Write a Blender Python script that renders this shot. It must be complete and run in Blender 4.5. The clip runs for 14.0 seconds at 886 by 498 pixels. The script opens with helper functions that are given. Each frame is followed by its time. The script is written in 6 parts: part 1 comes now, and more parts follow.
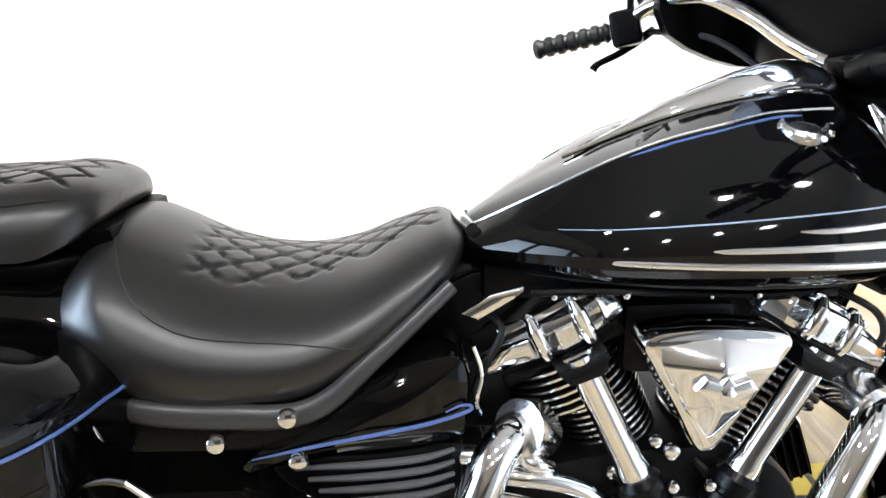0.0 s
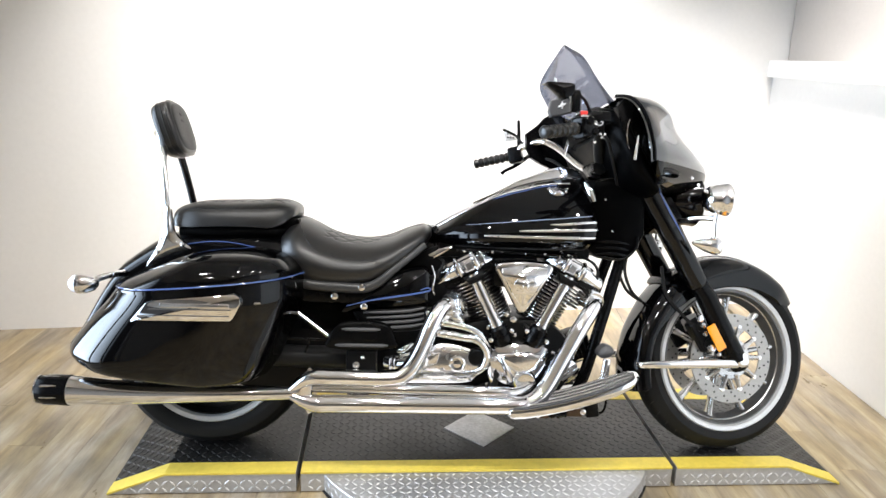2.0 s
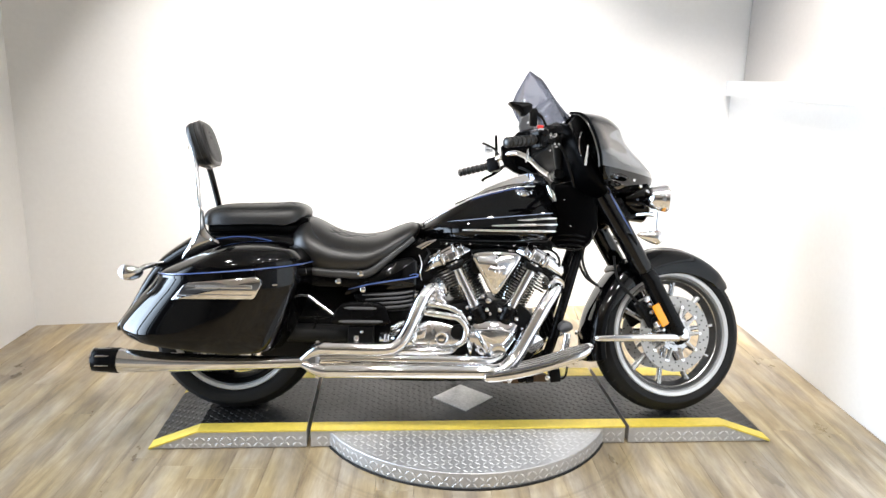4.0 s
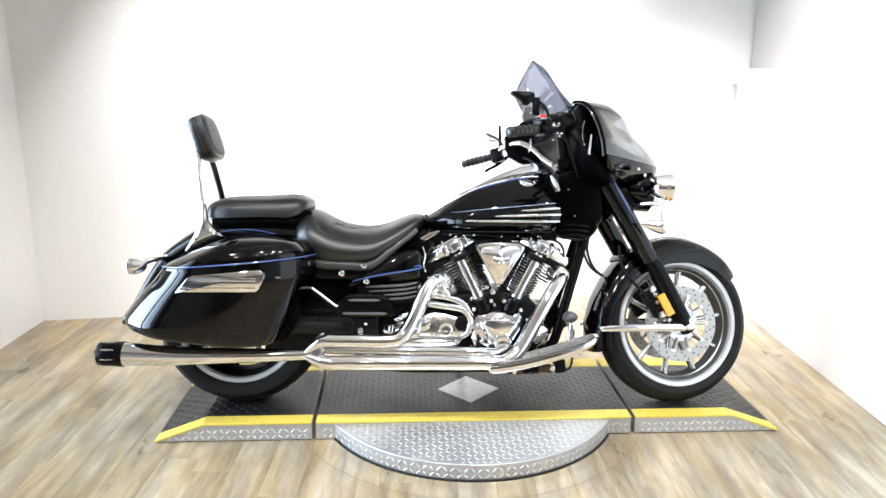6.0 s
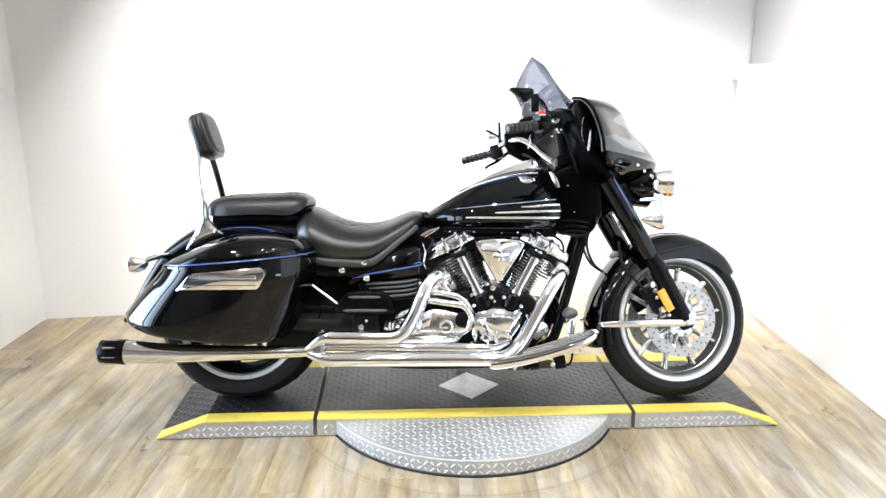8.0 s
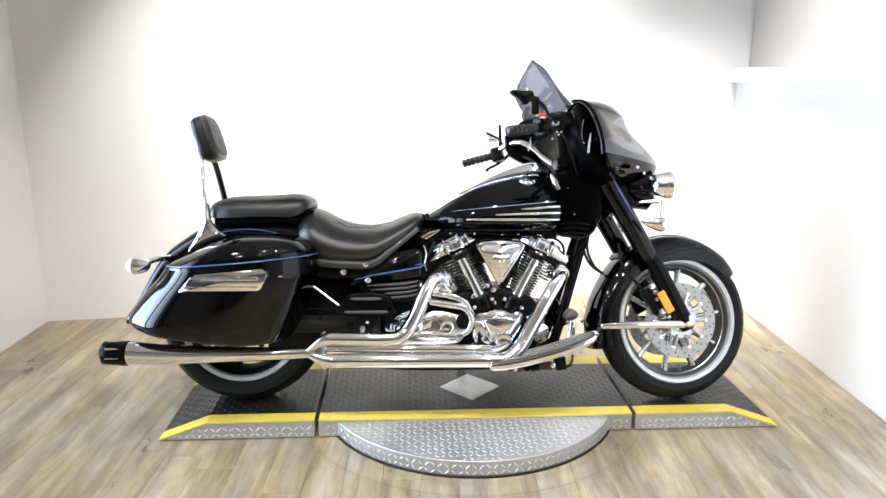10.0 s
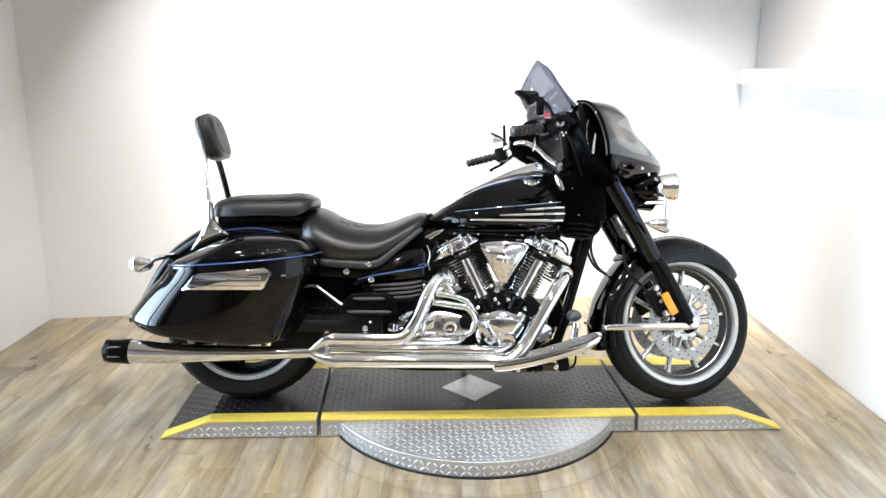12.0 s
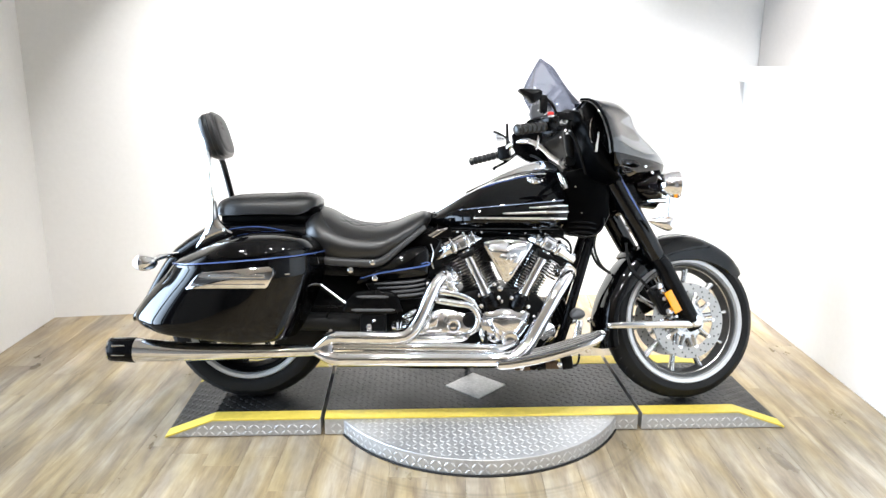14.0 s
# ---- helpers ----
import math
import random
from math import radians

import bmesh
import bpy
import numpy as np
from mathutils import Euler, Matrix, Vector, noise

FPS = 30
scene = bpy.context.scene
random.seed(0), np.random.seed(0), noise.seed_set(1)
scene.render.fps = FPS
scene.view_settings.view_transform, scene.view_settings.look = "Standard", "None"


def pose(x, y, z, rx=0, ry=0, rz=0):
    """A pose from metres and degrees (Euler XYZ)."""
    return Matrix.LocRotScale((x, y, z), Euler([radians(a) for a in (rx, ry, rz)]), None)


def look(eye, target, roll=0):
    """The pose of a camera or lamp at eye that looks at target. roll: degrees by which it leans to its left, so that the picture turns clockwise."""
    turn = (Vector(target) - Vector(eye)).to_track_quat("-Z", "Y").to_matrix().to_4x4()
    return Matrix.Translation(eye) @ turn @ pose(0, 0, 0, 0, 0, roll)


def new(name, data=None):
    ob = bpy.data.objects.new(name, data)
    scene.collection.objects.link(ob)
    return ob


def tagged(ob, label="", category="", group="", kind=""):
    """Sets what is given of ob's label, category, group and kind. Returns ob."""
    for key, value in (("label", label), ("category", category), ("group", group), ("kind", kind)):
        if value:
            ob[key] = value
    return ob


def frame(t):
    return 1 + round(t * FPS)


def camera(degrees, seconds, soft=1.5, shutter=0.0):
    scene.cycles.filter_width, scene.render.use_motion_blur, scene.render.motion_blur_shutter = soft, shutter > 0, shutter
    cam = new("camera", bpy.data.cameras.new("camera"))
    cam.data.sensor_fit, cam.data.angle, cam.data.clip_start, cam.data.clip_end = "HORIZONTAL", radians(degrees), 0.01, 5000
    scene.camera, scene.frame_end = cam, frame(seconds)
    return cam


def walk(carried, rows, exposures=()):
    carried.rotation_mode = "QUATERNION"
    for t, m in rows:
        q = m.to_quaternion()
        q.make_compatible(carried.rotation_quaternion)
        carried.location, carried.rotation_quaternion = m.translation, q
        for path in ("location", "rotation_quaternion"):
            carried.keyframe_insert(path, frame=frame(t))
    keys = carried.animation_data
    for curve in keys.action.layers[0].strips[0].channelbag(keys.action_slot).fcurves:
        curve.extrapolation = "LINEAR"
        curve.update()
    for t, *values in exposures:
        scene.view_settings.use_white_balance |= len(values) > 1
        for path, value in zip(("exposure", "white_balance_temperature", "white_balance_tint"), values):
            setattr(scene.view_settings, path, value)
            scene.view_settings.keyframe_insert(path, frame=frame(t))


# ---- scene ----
cam = camera(62.2, 14.0)
PATH = [
    (0, (-0.303, -0.605, 1.187), (-0.109, 1.197, 0.34), 0.5),
    (0.2, (-0.305, -0.735, 1.218), (-0.102, 1.065, 0.371), 0.1),
    (0.5, (-0.309, -0.931, 1.265), (-0.18, 0.915, 0.508), -0.5),
    (0.7, (-0.311, -1.096, 1.279), (-0.203, 0.756, 0.532), 0.54),
    (1, (-0.314, -1.343, 1.299), (-0.156, 0.537, 0.635), 2.1),
    (1.2, (-0.336, -1.498, 1.315), (-0.102, 0.373, 0.646), 1.62),
    (1.5, (-0.369, -1.731, 1.338), (-0.153, 0.171, 0.757), 0.9),
    (1.7, (-0.354, -1.871, 1.348), (-0.177, 0.048, 0.814), 1.26),
    (2, (-0.332, -2.08, 1.363), (-0.177, -0.154, 0.847), 1.8),
    (2.2, (-0.342, -2.196, 1.367), (-0.199, -0.261, 0.88), 1.56),
    (2.5, (-0.357, -2.37, 1.374), (-0.198, -0.438, 0.882), 1.2),
    (3, (-0.352, -2.524, 1.392), (-0.223, -0.581, 0.936), 1.1),
    (3.2, (-0.337, -2.551, 1.38), (-0.193, -0.609, 0.923), 1.5),
    (5.5, (-0.265, -2.548, 1.379), (-0.156, -0.607, 0.909), 0.4),
    (6, (-0.266, -2.543, 1.37), (-0.154, -0.604, 0.89), 0.5),
    (6.5, (-0.27, -2.541, 1.369), (-0.163, -0.602, 0.89), 0.3),
    (7, (-0.269, -2.541, 1.371), (-0.159, -0.603, 0.89), 0.5),
    (7.5, (-0.26, -2.543, 1.372), (-0.151, -0.605, 0.89), 0.4),
    (8, (-0.261, -2.55, 1.371), (-0.153, -0.614, 0.883), 0.2),
    (10.5, (-0.262, -2.566, 1.367), (-0.157, -0.626, 0.89), 0.2),
    (11, (-0.262, -2.563, 1.368), (-0.15, -0.625, 0.887), 0.6),
    (11.5, (-0.263, -2.561, 1.368), (-0.162, -0.621, 0.891), 0.5),
    (12, (-0.264, -2.559, 1.366), (-0.166, -0.62, 0.888), 0.5),
    (12.5, (-0.269, -2.557, 1.366), (-0.168, -0.618, 0.887), 0.5),
    (13, (-0.261, -2.559, 1.369), (-0.17, -0.62, 0.887), 0.5),
    (13.5, (-0.274, -2.559, 1.368), (-0.181, -0.619, 0.889), 0.6),
    (14, (-0.273, -2.561, 1.367), (-0.178, -0.622, 0.884), 0.4),
]
walk(cam, [(t, look(eye, target, roll)) for t, eye, target, roll in PATH],
     [(0.0, -0.22, 6500, 10), (0.5, -0.22, 6550, 10), (1.0, -0.25, 6700, 11), (2.0, -0.30, 6750, 11), (3.0, -0.33, 6850, 12), (3.2, -0.33, 6850, 12), (5.5, 0.05, 6450, 10), (8.0, 0.12, 6450, 10), (10.5, -0.28, 6550, 11), (11.0, -0.28, 6550, 11),
      (12.0, -0.24, 6500, 10), (13.0, -0.08, 6450, 10), (14.0, 0.0, 6450, 10)])

# ---- light ----
world = bpy.data.worlds.new("world")
scene.world = world
world.use_nodes = True
world.node_tree.nodes["Background"].inputs["Color"].default_value = (0.62, 0.66, 0.72, 1)
world.node_tree.nodes["Background"].inputs["Strength"].default_value = 0.1


def area_lamp(name, at, target, size, watts, colour, shape="DISK", size_y=None, spread=180):
    data = bpy.data.lights.new(name, "AREA")
    data.shape, data.size, data.energy, data.color = shape, size, watts, colour
    data.spread = radians(spread)
    if size_y:
        data.size_y = size_y
    ob = new(name, data)
    ob.matrix_world = look(at, target)
    return ob


CEIL = 2.95
# the 34 W lamps at y -4.3 and -6.0 are added fill for the unseen end
LAMPS = [(x, y, 12.4) for y in (-2.4, -0.95) for x in (-1.45, -0.5, 0.35, 1.0)] + [(x, y, 34) for y in (-4.3, -6.0) for x in (-1.0, 0.6)]
for x, y, watts in LAMPS:
    area_lamp("downlight_and_fill", (x, y, CEIL - 0.07), (x, y + 0.001, 0), 0.13, watts, (0.985, 0.99, 0.985), spread=120)
# fill lamps added along the back wall to brighten it
WALL_FILL = [(-1.2, 0.35, -1.1, 1.5), (-0.4, 0.35, -0.35, 1.65), (0.45, 0.35, 0.65, 1.7), (1.25, 0.35, 1.6, 1.3)]
for x, y, tx, ty in WALL_FILL:
    area_lamp("wall_fill", (x, y, CEIL - 0.08), (tx, ty, 0.35), 0.13, 15.0, (1.0, 0.985, 0.97), spread=60)
# daylight through the glazed opening in the west wall
for y in (-1.62, -0.70, 0.22):
    area_lamp("daylight", (-2.62 + (y + 8.4) * 0.0395 - 0.06, y, 1.2), (0, y - 0.1, 1.1), 0.78, 34, (0.64, 0.80, 1.0), "RECTANGLE", 2.2, 95)

# ---- materials ----


def material(name, base, rough=0.5, metal=0.0, vary=0.12, scale=8.0, fine=60.0, bump=0.0, rough_vary=0.1, coat=0.0, stretch=(1, 1, 1), spec=0.5):
    m = bpy.data.materials.new(name)
    m.use_nodes = True
    nt = m.node_tree
    b = nt.nodes["Principled BSDF"]
    b.inputs["Metallic"].default_value = metal
    b.inputs["Coat Weight"].default_value = coat
    b.inputs["Coat Roughness"].default_value = 0.03
    b.inputs["Specular IOR Level"].default_value = spec
    co = nt.nodes.new("ShaderNodeTexCoord")
    mp = nt.nodes.new("ShaderNodeMapping")
    mp.inputs["Scale"].default_value = stretch
    nt.links.new(co.outputs["Object"], mp.inputs["Vector"])
    n1 = nt.nodes.new("ShaderNodeTexNoise")
    n1.inputs["Scale"].default_value, n1.inputs["Detail"].default_value = scale, 4
    n2 = nt.nodes.new("ShaderNodeTexNoise")
    n2.inputs["Scale"].default_value, n2.inputs["Detail"].default_value = fine, 3
    for n in (n1, n2):
        nt.links.new(mp.outputs["Vector"], n.inputs["Vector"])
    add = nt.nodes.new("ShaderNodeMath")
    add.operation = "ADD"
    nt.links.new(n1.outputs["Fac"], add.inputs[0])
    nt.links.new(n2.outputs["Fac"], add.inputs[1])
    ramp = nt.nodes.new("ShaderNodeMapRange")
    ramp.inputs["From Min"].default_value, ramp.inputs["From Max"].default_value = 0.6, 1.4
    ramp.inputs["To Min"].default_value, ramp.inputs["To Max"].default_value = 1 - vary, 1 + vary
    nt.links.new(add.outputs[0], ramp.inputs["Value"])
    mul = nt.nodes.new("ShaderNodeVectorMath")
    mul.operation = "SCALE"
    mul.inputs[0].default_value = base
    nt.links.new(ramp.outputs["Result"], mul.inputs["Scale"])
    nt.links.new(mul.outputs["Vector"], b.inputs["Base Color"])
    rr = nt.nodes.new("ShaderNodeMapRange")
    rr.inputs["From Min"].default_value, rr.inputs["From Max"].default_value = 0.3, 0.7
    rr.inputs["To Min"].default_value, rr.inputs["To Max"].default_value = max(0.01, rough * (1 - rough_vary)), rough * (1 + rough_vary)
    nt.links.new(n1.outputs["Fac"], rr.inputs["Value"])
    nt.links.new(rr.outputs["Result"], b.inputs["Roughness"])
    if bump:
        bp = nt.nodes.new("ShaderNodeBump")
        bp.inputs["Strength"].default_value, bp.inputs["Distance"].default_value = bump, 0.002
        nt.links.new(n2.outputs["Fac"], bp.inputs["Height"])
        nt.links.new(bp.outputs["Normal"], b.inputs["Normal"])
    return m


paint = material("black gloss paint", (0.0012, 0.0012, 0.0014), 0.05, spec=0.36, vary=0.1, scale=3, rough_vary=0.25)
fairing_paint = material("black clear-coated fairing", (0.0015, 0.0015, 0.0018), 0.12, spec=0.9, vary=0.1, scale=3, coat=0.8)
chrome = material("chrome", (0.91, 0.91, 0.92), 0.05, 1.0, vary=0.05, scale=5, rough_vary=0.4)
worn_chrome = material("cast polished aluminium", (0.93, 0.93, 0.94), 0.17, 1.0, vary=0.08, scale=20, fine=140, bump=0.05, rough_vary=0.3)
barrel_mat = material("grey rim barrel", (0.13, 0.13, 0.128), 0.38, 0.7, vary=0.12, scale=9, fine=120)
fin_edge = material("machined fin edge", (0.86, 0.86, 0.86), 0.2, 1.0, vary=0.1, scale=30, fine=160)
alloy = material("silver wheel alloy", (0.58, 0.58, 0.58), 0.26, 1.0, vary=0.1, scale=9, fine=120, bump=0.03)
steel = material("drilled disc steel", (0.43, 0.415, 0.39), 0.45, 1.0, vary=0.15, scale=12, fine=200)
leather = material("black seat leather", (0.0085, 0.0080, 0.0076), 0.36, spec=0.66, vary=0.15, scale=9, fine=420, bump=0.05)
matte = material("matte black shroud", (0.0008, 0.0008, 0.0009), 0.36, spec=0.04, vary=0.2, scale=8, fine=200, bump=0.05)
face = material("pad face vinyl", (0.012, 0.012, 0.012), 0.5, spec=0.3, vary=0.12, scale=10, fine=350, bump=0.2)
rubber = material("black rubber", (0.006, 0.006, 0.006), 0.5, spec=0.25, vary=0.18, scale=12, fine=160, bump=0.15)
rail_mat = material("worn satin black rail", (0.035, 0.035, 0.036), 0.30, spec=0.5, vary=0.2, scale=9, fine=150)
mat_rubber = material("worn floorboard rubber", (0.028, 0.028, 0.029), 0.5, spec=0.5, vary=0.2, scale=12, fine=120, bump=0.1)
grip_rubber = material("glossy grip rubber", (0.012, 0.012, 0.012), 0.32, spec=0.5, vary=0.2, scale=20, fine=160, bump=0.1)
tyre_mat = material("tyre rubber", (0.007, 0.007, 0.0072), 0.6, spec=0.22, vary=0.2, scale=10, fine=180, bump=0.15)
plastic = material("satin black plastic", (0.0016, 0.0016, 0.0018), 0.26, spec=0.15, vary=0.15, scale=10, fine=220, bump=0.06)
crinkle = material("satin black engine enamel", (0.0024, 0.0024, 0.0026), 0.38, spec=0.16, vary=0.2, scale=15, fine=260, bump=0.2)
blue = material("blue pinstripe", (0.07, 0.125, 0.34), 0.12, vary=0.05, coat=1.0)
silver_trim = material("bright strake", (0.95, 0.95, 0.95), 0.28, 1.0, vary=0.04)
amber = material("amber reflector", (0.95, 0.34, 0.01), 0.25, vary=0.06, scale=40, fine=300, bump=0.3, coat=0.8)
red = material("red switch", (0.75, 0.03, 0.02), 0.35)
pale = material("pale lens", (0.8, 0.8, 0.8), 0.12, vary=0.05, coat=1.0)
white_ring = material("polished rim lip", (0.62, 0.62, 0.62), 0.34, 0.5, vary=0.06, scale=9)
badge = material("badge grey", (0.07, 0.07, 0.073), 0.45)
stripe_pale = material("pale blue pinstripe", (0.34, 0.40, 0.55), 0.15, vary=0.05, coat=1.0)
wall_paint = material("white wall paint", (0.83, 0.825, 0.815), 0.7, vary=0.025, scale=0.9, fine=45, bump=0.05)
upper_paint = material("beige upper wall paint", (0.50, 0.465, 0.43), 0.75, vary=0.04, scale=0.8, fine=45, bump=0.05)
dark_paint = material("grey workshop wall paint", (0.25, 0.262, 0.278), 0.7, vary=0.1, scale=1.5, fine=40, bump=0.05)
ceiling_paint = material("ceiling paint", (0.60, 0.59, 0.58), 0.8, vary=0.03, scale=1.0, fine=60)
yellow = material("yellow edge paint", (0.70, 0.54, 0.085), 0.5, vary=0.14, scale=7, fine=60, bump=0.1)
deck_black = material("black worn tread plate", (0.0105, 0.0104, 0.0103), 0.4, 0.15, vary=0.75, scale=3, fine=50, bump=0.2, rough_vary=0.3)
lug_black = material("scuffed black lug", (0.030, 0.030, 0.031), 0.36, 0.3, vary=0.4, scale=5, fine=80)
plate = material("aluminium tread plate", (0.50, 0.50, 0.505), 0.40, 0.65, vary=0.16, scale=4, fine=60, bump=0.12, rough_vary=0.3)
lug_bright = material("aluminium lug", (0.66, 0.66, 0.665), 0.46, 0.6, vary=0.16, scale=9)
rust = material("rusty brown steel", (0.085, 0.045, 0.018), 0.65, 0.2, vary=0.4, scale=30, fine=140, bump=0.2)
# near-black of joints and holes, and of the shade drawn under the drum
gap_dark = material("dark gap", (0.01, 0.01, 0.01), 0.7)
diamond_mat = material("bare aluminium diamond", (0.55, 0.55, 0.55), 0.45, 0.4, vary=0.3, scale=14, fine=90, bump=0.2, rough_vary=0.3)


def glass(name, colour, mix, rough=0.02):
    """Thin tinted sheet: part of the light goes straight through, the rest is glossy."""
    m = bpy.data.materials.new(name)
    m.use_nodes = True
    nt = m.node_tree
    nt.nodes.clear()
    out = nt.nodes.new("ShaderNodeOutputMaterial")
    tr = nt.nodes.new("ShaderNodeBsdfTransparent")
    tr.inputs["Color"].default_value = (*colour, 1)
    gl = nt.nodes.new("ShaderNodeBsdfGlossy")
    gl.inputs["Color"].default_value = (0.9, 0.9, 0.95, 1)
    gl.inputs["Roughness"].default_value = rough
    mx = nt.nodes.new("ShaderNodeMixShader")
    mx.inputs["Fac"].default_value = mix
    nt.links.new(tr.outputs[0], mx.inputs[1])
    nt.links.new(gl.outputs[0], mx.inputs[2])
    nt.links.new(mx.outputs[0], out.inputs["Surface"])
    return m


smoke = glass("smoked screen", (0.43, 0.45, 0.51), 0.11)
clear = glass("clear lens", (0.88, 0.89, 0.90), 0.10)


def wood_material(name, grain):
    m = bpy.data.materials.new(name)
    m.use_nodes = True
    nt = m.node_tree
    b = nt.nodes["Principled BSDF"]
    co = nt.nodes.new("ShaderNodeTexCoord")
    info = nt.nodes.new("ShaderNodeObjectInfo")
    isl = nt.nodes.new("ShaderNodeNewGeometry")
    shift = nt.nodes.new("ShaderNodeVectorMath")
    shift.operation = "SCALE"
    comb = nt.nodes.new("ShaderNodeCombineXYZ")
    for k in range(3):
        nt.links.new(info.outputs["Random"], comb.inputs[k])
    nt.links.new(comb.outputs[0], shift.inputs[0])
    shift.inputs["Scale"].default_value = 37.0
    ad = nt.nodes.new("ShaderNodeVectorMath")
    nt.links.new(co.outputs["Object"], ad.inputs[0])
    nt.links.new(shift.outputs["Vector"], ad.inputs[1])
    mp = nt.nodes.new("ShaderNodeMapping")
    mp.inputs["Scale"].default_value = grain
    nt.links.new(ad.outputs["Vector"], mp.inputs["Vector"])
    n1 = nt.nodes.new("ShaderNodeTexNoise")
    n1.inputs["Scale"].default_value, n1.inputs["Detail"].default_value, n1.inputs["Distortion"].default_value = 2.2, 6, 0.6
    nt.links.new(mp.outputs["Vector"], n1.inputs["Vector"])
    n2 = nt.nodes.new("ShaderNodeTexNoise")
    n2.inputs["Scale"].default_value, n2.inputs["Detail"].default_value = 16, 4
    nt.links.new(mp.outputs["Vector"], n2.inputs["Vector"])
    ramp = nt.nodes.new("ShaderNodeValToRGB")
    e = ramp.color_ramp.elements
    e[0].position, e[0].color = 0.25, (0.178, 0.134, 0.093, 1)
    e[1].position, e[1].color = 0.72, (0.46, 0.392, 0.292, 1)
    mid = ramp.color_ramp.elements.new(0.5)
    mid.color = (0.335, 0.270, 0.187, 1)
    mixn = nt.nodes.new("ShaderNodeMath")
    mixn.operation = "MULTIPLY_ADD"
    mixn.inputs[1].default_value, mixn.inputs[2].default_value = 0.24, -0.12
    nt.links.new(n2.outputs["Fac"], mixn.inputs[0])
    sm = nt.nodes.new("ShaderNodeMath")
    nt.links.new(n1.outputs["Fac"], sm.inputs[0])
    nt.links.new(mixn.outputs[0], sm.inputs[1])
    nt.links.new(sm.outputs[0], ramp.inputs["Fac"])
    tone = nt.nodes.new("ShaderNodeMapRange")
    tone.inputs["To Min"].default_value, tone.inputs["To Max"].default_value = 0.92, 1.08
    nt.links.new(info.outputs["Random"], tone.inputs["Value"])
    mul = nt.nodes.new("ShaderNodeVectorMath")
    mul.operation = "SCALE"
    nt.links.new(ramp.outputs["Color"], mul.inputs[0])
    nt.links.new(tone.outputs["Result"], mul.inputs["Scale"])
    # broad mottling and grime that runs across the planks
    big = nt.nodes.new("ShaderNodeTexNoise")
    big.inputs["Scale"].default_value, big.inputs["Detail"].default_value, big.inputs["Roughness"].default_value = 2.6, 5, 0.62
    bmap = nt.nodes.new("ShaderNodeMapping")
    bmap.inputs["Scale"].default_value = (1.7, 0.8, 1.0)
    nt.links.new(isl.outputs["Position"], bmap.inputs["Vector"])
    nt.links.new(bmap.outputs["Vector"], big.inputs["Vector"])
    dirt = nt.nodes.new("ShaderNodeMapRange")
    dirt.inputs["From Min"].default_value, dirt.inputs["From Max"].default_value = 0.32, 0.68
    dirt.inputs["To Min"].default_value, dirt.inputs["To Max"].default_value = 0.66, 1.26
    nt.links.new(big.outputs["Fac"], dirt.inputs["Value"])
    mul2 = nt.nodes.new("ShaderNodeVectorMath")
    mul2.operation = "SCALE"
    nt.links.new(mul.outputs["Vector"], mul2.inputs[0])
    nt.links.new(dirt.outputs["Result"], mul2.inputs["Scale"])
    # planks drift between a yellow and a greyer oak
    drift = nt.nodes.new("ShaderNodeTexNoise")
    drift.inputs["Scale"].default_value, drift.inputs["Detail"].default_value = 3.4, 3
    dmap = nt.nodes.new("ShaderNodeMapping")
    dmap.inputs["Location"].default_value, dmap.inputs["Scale"].default_value = (3.1, 7.7, 0.0), (2.6, 0.6, 1.0)
    nt.links.new(isl.outputs["Position"], dmap.inputs["Vector"])
    nt.links.new(dmap.outputs["Vector"], drift.inputs["Vector"])
    hue = nt.nodes.new("ShaderNodeValToRGB")
    hue.color_ramp.elements[0].position, hue.color_ramp.elements[0].color = 0.36, (1.0, 0.95, 0.76, 1)
    hue.color_ramp.elements[1].position, hue.color_ramp.elements[1].color = 0.64, (0.90, 0.93, 1.0, 1)
    nt.links.new(drift.outputs["Fac"], hue.inputs["Fac"])
    tint = nt.nodes.new("ShaderNodeVectorMath")
    tint.operation = "MULTIPLY"
    nt.links.new(mul2.outputs["Vector"], tint.inputs[0])
    nt.links.new(hue.outputs["Color"], tint.inputs[1])
    # scuffs worn into the floor in rings round the turntable
    off = nt.nodes.new("ShaderNodeVectorMath")
    off.operation = "SUBTRACT"
    off.inputs[1].default_value = (0.003, 0.278, 0.0)
    nt.links.new(isl.outputs["Position"], off.inputs[0])
    rad = nt.nodes.new("ShaderNodeVectorMath")
    rad.operation = "LENGTH"
    nt.links.new(off.outputs["Vector"], rad.inputs[0])
    rings = nt.nodes.new("ShaderNodeValToRGB")
    el = rings.color_ramp.elements
    el[0].position, el[0].color = 0.60, (1, 1, 1, 1)
    el[1].position, el[1].color = 0.78, (1, 1, 1, 1)
    for pos, v in ((0.622, 0.78), (0.65, 1.0), (0.690, 1.0), (0.702, 0.52), (0.712, 0.95), (0.722, 0.70), (0.730, 1.0), (0.738, 0.84), (0.752, 1.0)):
        el.new(pos).color = (v, v, v, 1)
    nt.links.new(rad.outputs["Value"], rings.inputs["Fac"])
    patch = nt.nodes.new("ShaderNodeMix")
    patch.data_type = "RGBA"
    patch.inputs[6].default_value = (1, 1, 1, 1)
    nt.links.new(n1.outputs["Fac"], patch.inputs[0])
    nt.links.new(rings.outputs["Color"], patch.inputs[7])
    mul3 = nt.nodes.new("ShaderNodeVectorMath")
    mul3.operation = "MULTIPLY"
    nt.links.new(tint.outputs["Vector"], mul3.inputs[0])
    nt.links.new(patch.outputs[2], mul3.inputs[1])
    nt.links.new(mul3.outputs["Vector"], b.inputs["Base Color"])
